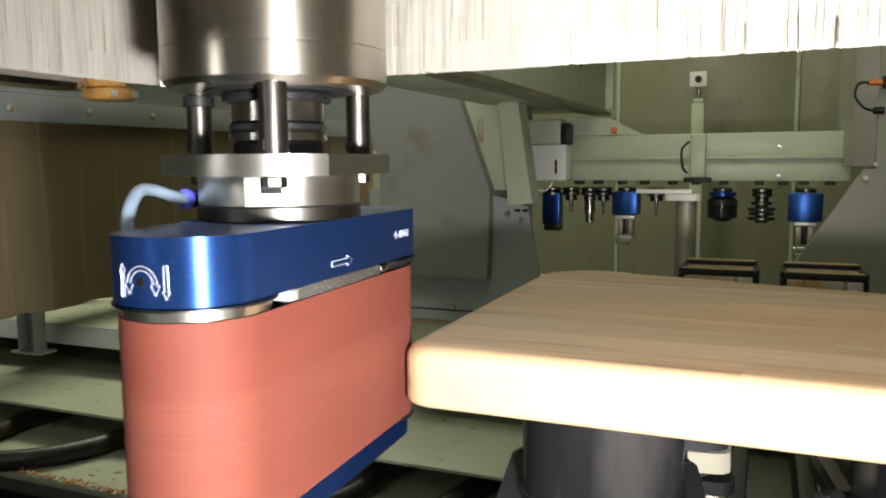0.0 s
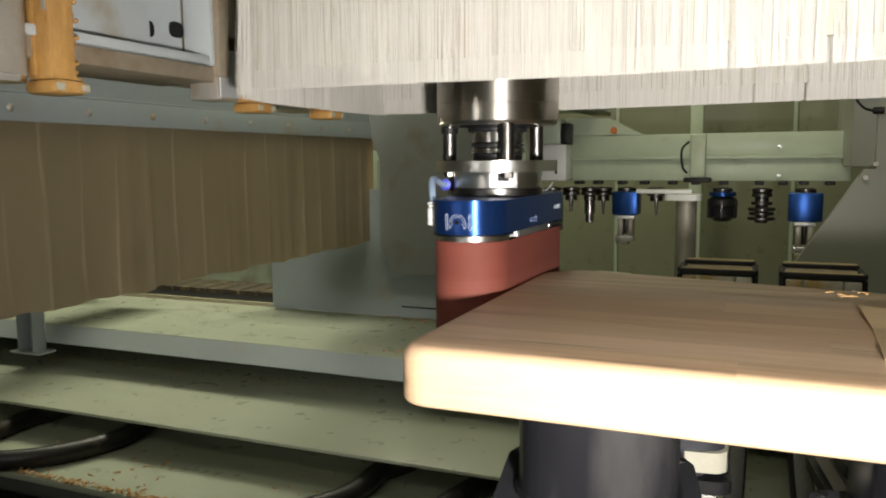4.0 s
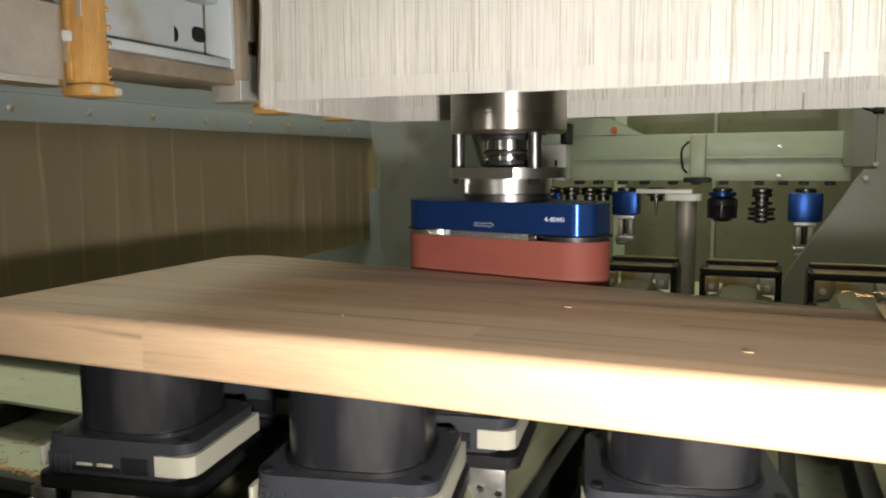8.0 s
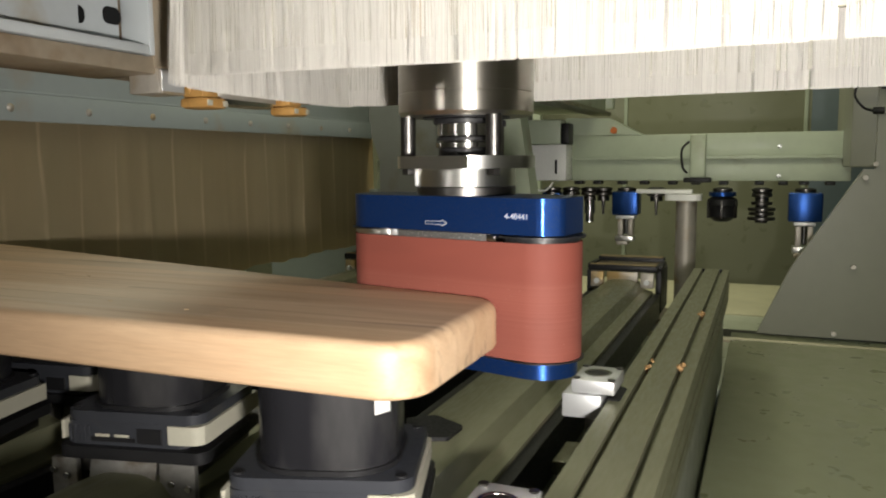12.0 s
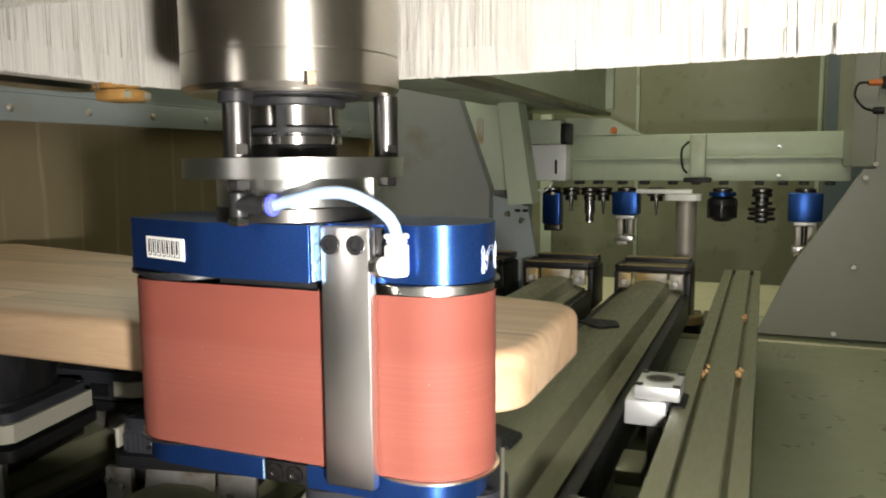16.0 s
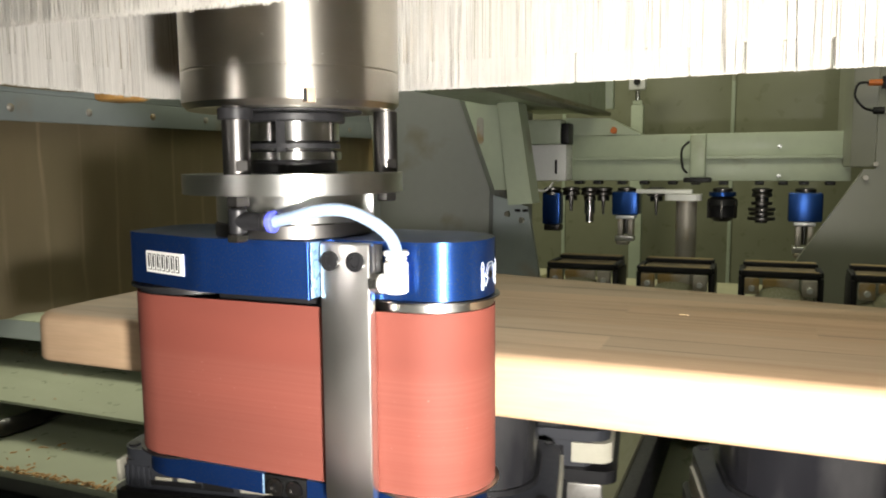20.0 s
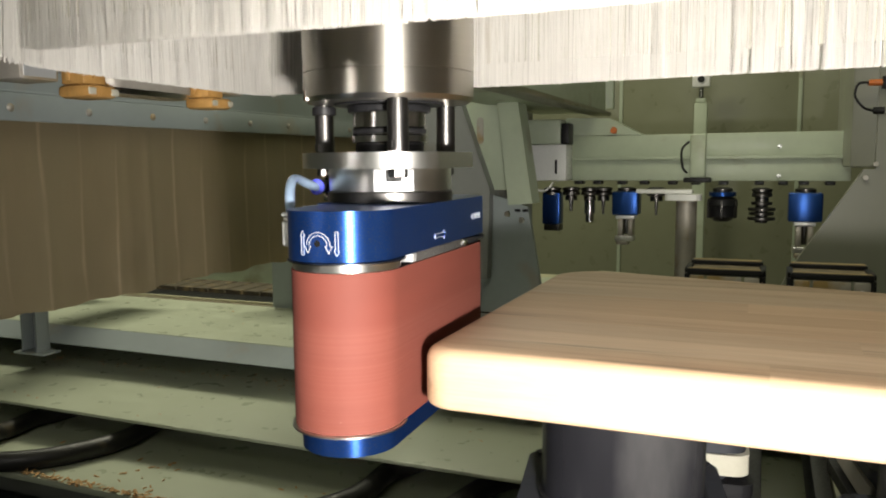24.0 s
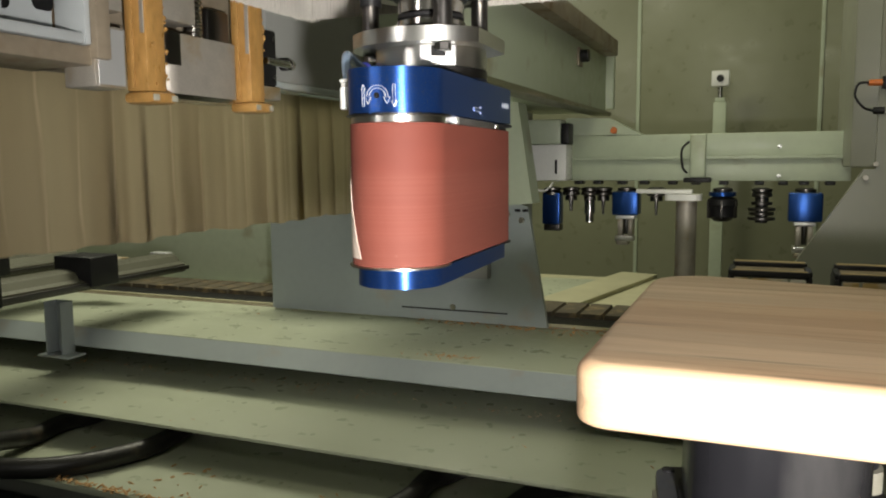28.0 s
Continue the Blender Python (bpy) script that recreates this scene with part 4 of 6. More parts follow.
# ---- gantry: fixed parts ----
def gantry_leg():
    g = thing("gantry_column", "grey-green painted steel gantry column with a bolted cover plate", "gantry column", 0, 2.52, 0)
    part("base_plate", moved(prism([(-1.755, Z(-0.562)), (-0.66, Z(-0.562)), (-0.73, Z(-0.155)), (-0.90, Z(-0.10)), (-1.755, Z(-0.10))], 0, 0.02, 0.004), TO_FRONT), BLUEGREY, g)
    part("column", box(-1.30, -0.86, 0.03, 0.5, Z(-0.5), Z(0.5), 0.01), COLUMNGREY, g)
    part("column_front", moved(prism([(-1.262, Z(-0.30)), (-1.215, Z(-0.40)), (-0.860, Z(-0.40)), (-0.850, Z(-0.095)), (-0.973, Z(0.245)), (-0.973, Z(0.30)), (-1.327, Z(0.30)), (-1.327, Z(0.19)), (-1.259, Z(0.0))], 0, 0.06, 0.004), TO_FRONT @ pose(0, 0, 0.0)), COLUMNGREY, g, "grey painted column face with a slanting edge")
    part("recess", box(-0.975, -0.80, -0.012, 0.028, Z(-0.10), Z(0.30), 0.002), GREEN, g, "pale green recessed cheek")
    part("edge_strip", box(-1.302, -1.262, 0.0, 0.028, Z(-0.30), Z(0.004), 0.002), GREEN, g, "pale edge strip")
    part("flange", moved(prism([(-0.818, Z(0.21)), (-0.748, Z(0.21)), (-0.694, Z(-0.14)), (-0.776, Z(-0.146))], 0.0, 0.09, 0.004), TO_FRONT), GREEN, g, "pale green upright flange")
    part("oval_hole", moved(prism(rounded(-0.012, 0.012, -0.045, 0.045, 0.0119), 0, 0.002, 0), TO_FRONT @ pose(-0.900, Z(0.10), 0.0125)), CASTALU, g, "pale oval cut-out")
    for x in (-0.765, -0.738):
        part("small_slot", box(x - 0.010, x + 0.010, -0.0235, -0.0205, Z(-0.172), Z(-0.163), 0.001), INK, g, "small dark slot")
    for x, z in ((-1.02, -0.18), (-0.80, -0.18), (-1.0, -0.51), (-0.75, -0.2)):
        part("bolt", moved(cyl(0.010, 0, 0.008, 12), pose(x, -0.022, Z(z), 90)), STEEL, g)
    part("seam", box(-1.2, -0.8, -0.0225, -0.0205, Z(-0.525), Z(-0.52), 0.0005, 1), INK, g, "dark plate joint")
    part("slot", box(-1.276, -1.264, -0.004, -0.0005, Z(-0.16), Z(-0.03), 0.001), INK, g, "dark upright slot")


gantry_leg()


def right_gusset():
    g = thing("gantry_gusset", "grey painted steel gusset plate of the gantry", "gusset plate", 0, 2.66, 0)
    part("plate", moved(prism([(-0.01, Z(-0.555)), (0.9, Z(-0.555)), (0.9, Z(0.6)), (0.30, Z(0.6)), (0.30, Z(-0.035)), (0.27, Z(-0.035)), (0.08, Z(-0.345))], 0, 0.025, 0.004), TO_FRONT), OLIVEGREY, g)
    part("column", box(0.232, 0.75, 0.0, 0.5, Z(-0.03), Z(1.0), 0.008), OLIVEGREY, g)
    for x, z in ((0.275, -0.06), (0.255, -0.33), (0.21, -0.54), (0.30, -0.02)):
        part("bolt", moved(cyl(0.008, 0, 0.008, 12), pose(x, -0.028, Z(z), 90)), STEEL, g)
    s = thing("sensor_cable", "small orange and black sensor with a thin curled cable", "sensor", 0.305, 2.62, Z(0.215))
    part("sensor_body", box(0.0, 0.10, -0.02, 0.035, -0.016, 0.020, 0.004), BLACK, s)
    part("tip", moved(cyl(0.009, 0, 0.035), pose(-0.0005, 0, 0.002, 0, -90)), ORANGE, s, "orange tip")
    part("cable", tube([(-0.035, 0, 0.002), (-0.062, 0, 0.0), (-0.070, 0, -0.035), (-0.045, 0.0, -0.070), (-0.02, 0.01, -0.078)], 0.0036), BLACK, s)
    part("plug", moved(cyl(0.010, 0, 0.03, 16), pose(-0.02, 0.01, -0.078, 0, 90)), BLACK, s, "round black plug")


right_gusset()


def portal_beam():
    g = thing("portal_beam", "pale green painted gantry portal beam with a dusty lower edge", "gantry beam", -0.60, 0, 0)
    part("beam", box(-0.28, 0.0, 1.32, 3.15, Z(0.185), Z(0.42), 0.006), GREEN, g)
    part("lower_rail", box(-0.05, 0.022, 1.32, 3.15, Z(0.172), Z(0.186), 0.002), OLIVE, g, "brown dusty guide rail")
    part("upper_rail", box(-0.05, 0.05, 1.32, 3.12, Z(0.40), Z(0.46), 0.004), STAINED, g, "brown stained upper guide rail")
    part("end_cap", box(-0.27, 0.03, 3.151, 3.19, Z(0.2), Z(0.41), 0.006), GREEN, g)
    k = part("knob_plate", box(0.001, 0.008, 2.63, 2.69, Z(0.315), Z(0.375), 0.001), STAINED, g, "brown square plate under a knob")
    part("adjusting_knob", moved(cyl(0.021, 0, 0.028, 20), pose(0.0082, 2.655, Z(0.348), 0, 90)), BLACK, k, "black round knob")


portal_beam()


def magazine():
    g = thing("tool_magazine", "pale green tool magazine beam holding a row of tools", "tool magazine", 0, 2.9, 0)
    part("upper_beam", box(-0.68, 0.26, 0.0, 0.12, Z(0.005), Z(0.088), 0.004), GREEN, g)
    part("lower_beam", box(-0.68, 0.26, -0.006, 0.10, Z(-0.078), Z(0.002), 0.004), GREEN, g)
    # Thin strip added to draw the bright highlight along the beam's groove.
    part("ledge", box(-0.68, 0.26, -0.024, -0.0065, Z(-0.001), Z(0.010), 0.001), GREEN, g, "thin pale green strip added for the highlight along the groove")
    part("wedge", moved(prism([(-0.70, Z(0.089)), (-0.42, Z(0.089)), (-0.54, Z(0.15)), (-0.70, Z(0.155))], 0, 0.10, 0.003), TO_FRONT @ pose(0, 0, -0.1)), GREEN, g)
    part("orange_light", moved(cyl(0.012, 0, 0.012, 16), pose(-0.52, -0.001, Z(0.105), 90)), ORANGE, g, "small orange button")
    a = part("post", box(-0.245, -0.195, -0.06, -0.024, Z(-0.065), Z(0.085), 0.004), GREEN, g)
    part("foot", box(-0.265, -0.175, -0.07, -0.02, Z(-0.082), Z(-0.066), 0.003), BLACK, a)
    part("cable", tube([(-0.25, -0.05, Z(0.06)), (-0.275, -0.05, Z(0.03)), (-0.27, -0.05, Z(-0.03)), (-0.255, -0.05, Z(-0.05))], 0.004), BLACK, a)
    for x, z in ((0.04, 0.04), (0.04, -0.06)):
        part("bolt", moved(cyl(0.007, 0, 0.006, 12), pose(x, -0.008, Z(z), 90)), BRIGHT, g)
    for x in (-0.65, -0.58, -0.49, -0.41, -0.31, -0.23, -0.137, -0.02, 0.055, 0.12, 0.2):
        part("fork", box(x - 0.015, x + 0.015, -0.006, 0.05, Z(-0.092), Z(-0.079), 0.003), BLACK, g, "black tool fork")
    c = thing("control_box", "pale grey control box with a black side and a small lever", "control box", -0.737, 2.80, Z(0.03))
    part("lower_box", box(-0.07, 0.075, -0.05, 0.05, -0.105, 0.025, 0.005), WHITE, c)
    part("upper_box", box(-0.08, 0.05, -0.03, 0.05, 0.026, 0.115, 0.005), GREEN, c)
    part("side_plate", box(0.051, 0.078, -0.03, 0.05, 0.026, 0.10, 0.003), BLACK, c)
    part("lever", box(0.035, 0.043, -0.056, -0.0505, -0.08, -0.03, 0.001), BLACK, c)
    part("cable", tube([(-0.06, -0.05, -0.10), (-0.05, -0.06, -0.13), (0.0, -0.06, -0.14), (0.03, -0.05, -0.11)], 0.004), WHITE, c)


magazine()


def holder(p, z=0.0):
    part("tool_holder", moved(lathe([(0.018, 0), (0.033, -0.004), (0.033, -0.012), (0.028, -0.016), (0.033, -0.02), (0.033, -0.03), (0.022, -0.034), (0.022, -0.05)], 28), pose(0, 0, z)), DARKSTEEL, p, "dark steel tool holder")


def tools():
    def t(x, label, cat):
        return thing("machine_tool", label, cat, x, 2.87, Z(-0.10), group="tools in the magazine")
    p = t(-0.74, "slim blue drilling head hanging in the magazine", "tool")
    holder(p)
    part("body", box(-0.034, 0.034, -0.03, 0.03, -0.14, -0.02, 0.006), BLUE, p)
    part("lower_body", box(-0.028, 0.034, -0.028, 0.028, -0.165, -0.141, 0.004), DARKSTEEL, p)
    for x, ln, r, m in ((-0.60, 0.13, 0.02, CHROME), (-0.67, 0.09, 0.008, DARKSTEEL), (-0.55, 0.10, 0.006, DARKSTEEL), (-0.36, 0.10, 0.006, DARKSTEEL)):
        p = t(x, "slim steel router cutter in a tool holder", "tool")
        holder(p)
        part("shank", lathe([(r, -0.03), (r, -ln * 0.75), (r * 0.75, -ln * 0.76), (r * 0.75, -ln)], 20), m, p)
    for x, s in ((-0.465, 1.0), (0.125, 1.12)):
        p = t(x, "blue angle head with a grey spindle nose below", "tool")
        holder(p)
        part("body", box(-0.047 * s, 0.047 * s, -0.04, 0.04, -0.10 * s, -0.015, 0.006), BLUE, p)
        z0 = -0.10 * s
        part("flange", box(-0.034, 0.034, -0.036, 0.030, z0 - 0.014, z0 - 0.0005, 0.003), BRIGHT, p, "pale steel flange")
        for sx in (-1, 1):
            part("arm", box(sx * 0.018 - 0.009, sx * 0.018 + 0.009, -0.028, 0.022, z0 - 0.075 * s, z0 - 0.0145, 0.003), CASTALU, p)
        part("collet", cyl(0.008, z0 - 0.07 * s, z0 - 0.0145, 14), DARKSTEEL, p)
        part("nose", box(-0.036, 0.030, -0.030, 0.024, z0 - 0.095 * s, z0 - 0.0755 * s, 0.003), ALU, p)
        part("foot", box(-0.030, 0.010, -0.034, 0.020, z0 - 0.108 * s, z0 - 0.0955 * s, 0.002), CASTALU, p)
    p = t(-0.137, "large dark cutter head with a blue collar", "tool")
    holder(p)
    part("collar", cyl(0.045, -0.03, -0.015, 28), BLUE, p)
    part("cutter_body", lathe([(0.03, -0.03), (0.048, -0.04), (0.052, -0.06), (0.046, -0.07), (0.046, -0.10), (0.03, -0.115), (0.02, -0.118)], 28), BLACK, p)
    for k in range(6):
        part("blade", moved(box(-0.003, 0.003, 0.04, 0.055, -0.105, -0.045, 0.001), pose(0, 0, 0, 0, 0, 60 * k)), DARKSTEEL, p)
    p = t(-0.01, "stacked groove cutter with dark discs", "tool")
    holder(p)
    for z, r in ((-0.058, 0.034), (-0.078, 0.044), (-0.093, 0.040), (-0.110, 0.045)):
        part("disc", moved(cyl(r, 0, 0.010, 28), pose(0, 0, z)), DARKSTEEL, p)
    part("arbor", cyl(0.02, -0.12, -0.03), BLACK, p)
    p = thing("dust_nozzle", "white plastic arm over a grey suction pipe", "dust nozzle", -0.26, 2.80, Z(-0.12))
    part("arm", box(-0.16, 0.03, -0.02, 0.02, 0.0, 0.015, 0.004), WHITE, p)
    part("cap", prism(rounded(-0.06, 0.06, -0.045, 0.045, 0.02), -0.022, -0.001, 0.004), WHITE, p)
    part("pipe", moved(lathe([(0.035, -0.42), (0.035, -0.0225), (0.032, -0.022)], 28), pose(0.01, 0.0, 0)), CASTALU, p, "grey metal pipe")
    part("foot_cap", moved(cyl(0.065, -0.45, -0.421, 32), pose(0.01, 0, 0)), TAN, p)
    part("foot", moved(cyl(0.06, -0.52, -0.4505, 32), pose(0.01, 0, 0)), BLACK, p)


tools()


# ---- curtain on its lifting frame ----
CX = -1.31


def curtain():
    c = thing("dust_curtain", "brown hanging dust curtain of overlapping strips below a bolted steel strip", "curtain", CX, 0, H0)
    y0, y1, ztop, zbot = 1.0, 2.50, 0.086, -0.292
    n, w = 17, STRIP
    ys = STRIP_START - w
    rnd = random.Random(3)
    folds = []
    for i in range(16):
        folds.append((rnd.uniform(ys, y1), rnd.uniform(0.012, 0.034), rnd.uniform(0.0010, 0.0030), rnd.uniform(-0.015, 0.015)))
    wave = [(rnd.uniform(8, 24), rnd.uniform(0, 6), rnd.uniform(0.0012, 0.0026)) for _ in range(4)]

    def depth(y, v):
        """How far the cloth stands out at y along it and v down it."""
        d = sum(h * math.sin(q * y + p) * (0.4 + 0.6 * v) for q, p, h in wave)
        return d + sum(h * (0.35 + 0.65 * v) * math.exp(-((y - c - s * v) / r) ** 2) for c, r, h, s in folds)
    for i in range(n):
        bm = bmesh.new()
        cols, rows = 30, 8
        grid, before = [], lip if i else 0.0
        low, lip, wide, skew = rnd.uniform(-0.005, 0.005), rnd.uniform(0.0010, 0.0024), rnd.uniform(0.010, 0.018), rnd.uniform(0.001, 0.006)
        for j in range(cols + 1):
            for k in range(rows + 1):
                u, v = j / cols, k / rows
                y = ys + (i + u) * w + (skew * u * u - 0.001 * u ** 4) * v
                curl = (0.12 + 0.88 * v ** 0.7) * (lip * math.exp(-((1 - u) * w / wide) ** 2) + 0.75 * before * math.exp(-(u * w / 0.014) ** 2))
                hem = zbot + low * (1 - (2 * u - 1) ** 2) + 0.0025 * math.sin(y * 21) + 0.0015 * math.sin(y * 67)
                grid.append(bm.verts.new((depth(y, v) + curl - 0.013, y, ztop + (hem - ztop) * v)))
        for j in range(cols):
            for k in range(rows):
                q = j * (rows + 1) + k
                bm.faces.new((grid[q], grid[q + rows + 1], grid[q + rows + 2], grid[q + 1]))
        bmesh.ops.solidify(bm, geom=bm.faces[:], thickness=0.002)
        part("curtain_strip", bm, CURTAIN, c, smooth=60)
    part("lining", box(-0.046, -0.042, y0 - 0.02, y1, zbot + 0.012, ztop, 0.001), CURTAIN, c, "plain brown lining behind the strips")
    part("clamp_strip", box(0.012, 0.018, y0, y1, 0.080, 0.132, 0.002), BLUEGREY, c, "blue-grey steel clamping strip")
    part("hanger_plate", box(-0.048, 0.0115, y0, y1 + 0.02, 0.0865, 0.42, 0.003), BLUEGREY, c, "blue-grey painted hanger plate")
    part("fold", box(0.0118, 0.016, y0, y1, 0.1325, 0.137, 0.001), BLUEGREY, c)
    for k in range(9):
        y = 1.037 + 0.1813 * k
        if y < y1:
            part("bolt", moved(lathe([(0.0078, 0), (0.0078, 0.0015), (0.005, 0.0045), (0.002, 0.0055)], 16), pose(0.0181, y, 0.104, 0, 90)), CASTALU, c, "domed bolt")
    return c


CURTAIN_FRAME = curtain()


# ---- head: spindle, brush hood, guide units ----
def spindle():
    s = thing("spindle", "ground steel spindle nose with a notch in its rim", "spindle", HX, 0, 0)
    part("housing", lathe([(0.0733, 0.0285), (0.0735, 0.0289), (0.0735, 0.36), (0.06, 0.37)], 128), STEEL, s, smooth=16)
    part("nose_ring", lathe([(0.035, 0.004), (0.0698, 0.004), (0.0735, 0.0078), (0.0735, 0.0268), (0.0733, 0.0272), (0.0733, 0.0283)], 128), STEEL, s, smooth=16)
    part("bore_face", cyl(0.0480, 0.0022, 0.0039, 64, 0.0005), BLACK, s, "dark recessed bore face")
    part("inner_bore", cyl(0.036, -0.004, 0.0020, 48), BLACK, s)
    out = pose(0, 0, 0, 0, 0, 41)
    n = part("notch", moved(box(-0.0036, 0.0036, -0.0739, -0.066, 0.0052, 0.0140, 0.0003, 1), out), COPPER, s, "brown square notch")
    part("notch_shade", moved(box(-0.0034, -0.0012, -0.0742, -0.067, 0.0056, 0.0136, 0.0002, 1), out), INK, n)
    part("notch_edge", moved(box(0.0037, 0.0044, -0.0738, -0.066, 0.0052, 0.0142, 0.0002, 1), out), CHROME, n)
    for a, z in ((20, 0.045), (55, 0.012), (63, 0.052), (-30, 0.04), (48, 0.034)):
        part("speck", moved(box(-0.0003, 0.0003, -0.0737, -0.0730, z, z + 0.0006, 0.0001, 1), pose(0, 0, 0, 0, 0, a)), LABEL, s, "tiny pale dust speck")
    return s


SPINDLE = spindle()


def brush_panel(length, height, seed, partings=(), rows=5, pitch=0.00036):
    """Rows of thin hanging bristles, standing along x from 0 to length, tips near z = 0."""
    rnd = random.Random(seed)
    verts, faces = [], []
    gaps = [(rnd.uniform(0.05, length - 0.05), rnd.uniform(0.003, 0.008), 0.0016) for _ in range(14)] + list(partings)
    for r in range(rows):
        n = int(length / pitch)
        lean = 0.0
        for i in range(n):
            lean = 0.93 * lean + rnd.uniform(-0.0004, 0.0004)
            x = (i + rnd.random()) * pitch
            if rnd.random() < 0.004:
                continue
            y = r * 0.0026 + rnd.uniform(-0.0015, 0.0015)
            tip = rnd.uniform(-0.0007, 0.0010) + 0.0010 * math.sin(x * 9 + seed)
            dx, dy = lean * 1.6 + rnd.uniform(-0.0014, 0.0014), rnd.uniform(-0.0025, 0.0025)
            for end, side in ((x, -1), (length - x, 1)):
                dx += side * (0.009 * math.exp(-end / 0.016) + 0.004 * math.exp(-end / 0.06)) * rnd.uniform(0.75, 1.1)
                tip += 0.010 * math.exp(-end / 0.012) * rnd.random()
            for g, wide, push in gaps:
                if abs(x - g) < wide:
                    dx += push * (1 if x > g else -1) * (1 - abs(x - g) / wide)
                    dy += push * rnd.uniform(-0.8, 0.8)
            w = rnd.uniform(0.00020, 0.00038)
            k = len(verts)
            for z, ox, oy in ((height, 0, 0), (height * 0.35, dx * 0.35, dy * 0.3), (tip, dx, dy)):
                verts += [(x + ox - w, y + oy, z), (x + ox + w, y + oy - w * 0.4, z), (x + ox, y + oy + w, z)]
            for q in (0, 3):
                for a, b in ((0, 1), (1, 2), (2, 0)):
                    faces.append((k + q + a, k + q + b, k + q + 3 + b, k + q + 3 + a))
            faces.append((k + 6, k + 7, k + 8))
    me = bpy.data.meshes.new("bristles")
    me.from_pydata(verts, [], faces)
    me.materials.append(BRISTLE)
    return me


HOOD = (-0.252, 0.47, -0.164, 0.18)  # x and y limits about the spindle axis


def hood():
    h = thing("brush_hood", "dust hood with a long white bristle skirt round the spindle", "dust hood", HX, 0, 0)
    x0, x1, y0, y1 = HOOD
    zb = 0.033
    # where the bristles stand apart: place along the skirt, width, spread
    partings = {"front": ((0.603, 0.016, 0.0042), (0.522, 0.009, 0.0026), (0.272, 0.006, 0.0018)),
                "back": ((0.5655, 0.016, 0.0024), (0.598, 0.016, 0.0026), (0.539, 0.008, 0.0022), (0.43, 0.006, 0.0016), (0.582, 0.016, -0.0030))}
    for nm, seed, length, m in (("front", 1, x1 - x0, pose(x0, y0, zb + 0.0105)), ("back", 2, x1 - x0, pose(x0, y1 - 0.014, zb)), ("left", 3, y1 - y0, pose(x0 + 0.012, y0, zb, 0, 0, 90)), ("right", 4, y1 - y0, pose(x1, y0, zb, 0, 0, 90))):
        b = part("bristle_skirt", brush_panel(length, 0.30, seed, partings.get(nm, ())), None, h, "dense white plastic bristles")
        b["kind"] = "stuff"
        b.matrix_basis = m
        bk = part("backing", box(0.002, length - 0.002, 0.0020, 0.0110, 0.022, 0.30, 0.0005, 1), IVORY, h, "pale inner backing of the bristles")
        bk.matrix_basis = m
    part("hood_top", box(x0 - 0.01, x1 + 0.01, y0 - 0.01, y1 + 0.015, zb + 0.30, zb + 0.34, 0.004), GREY, h, "grey hood plate")
    return h


BRUSH = hood()


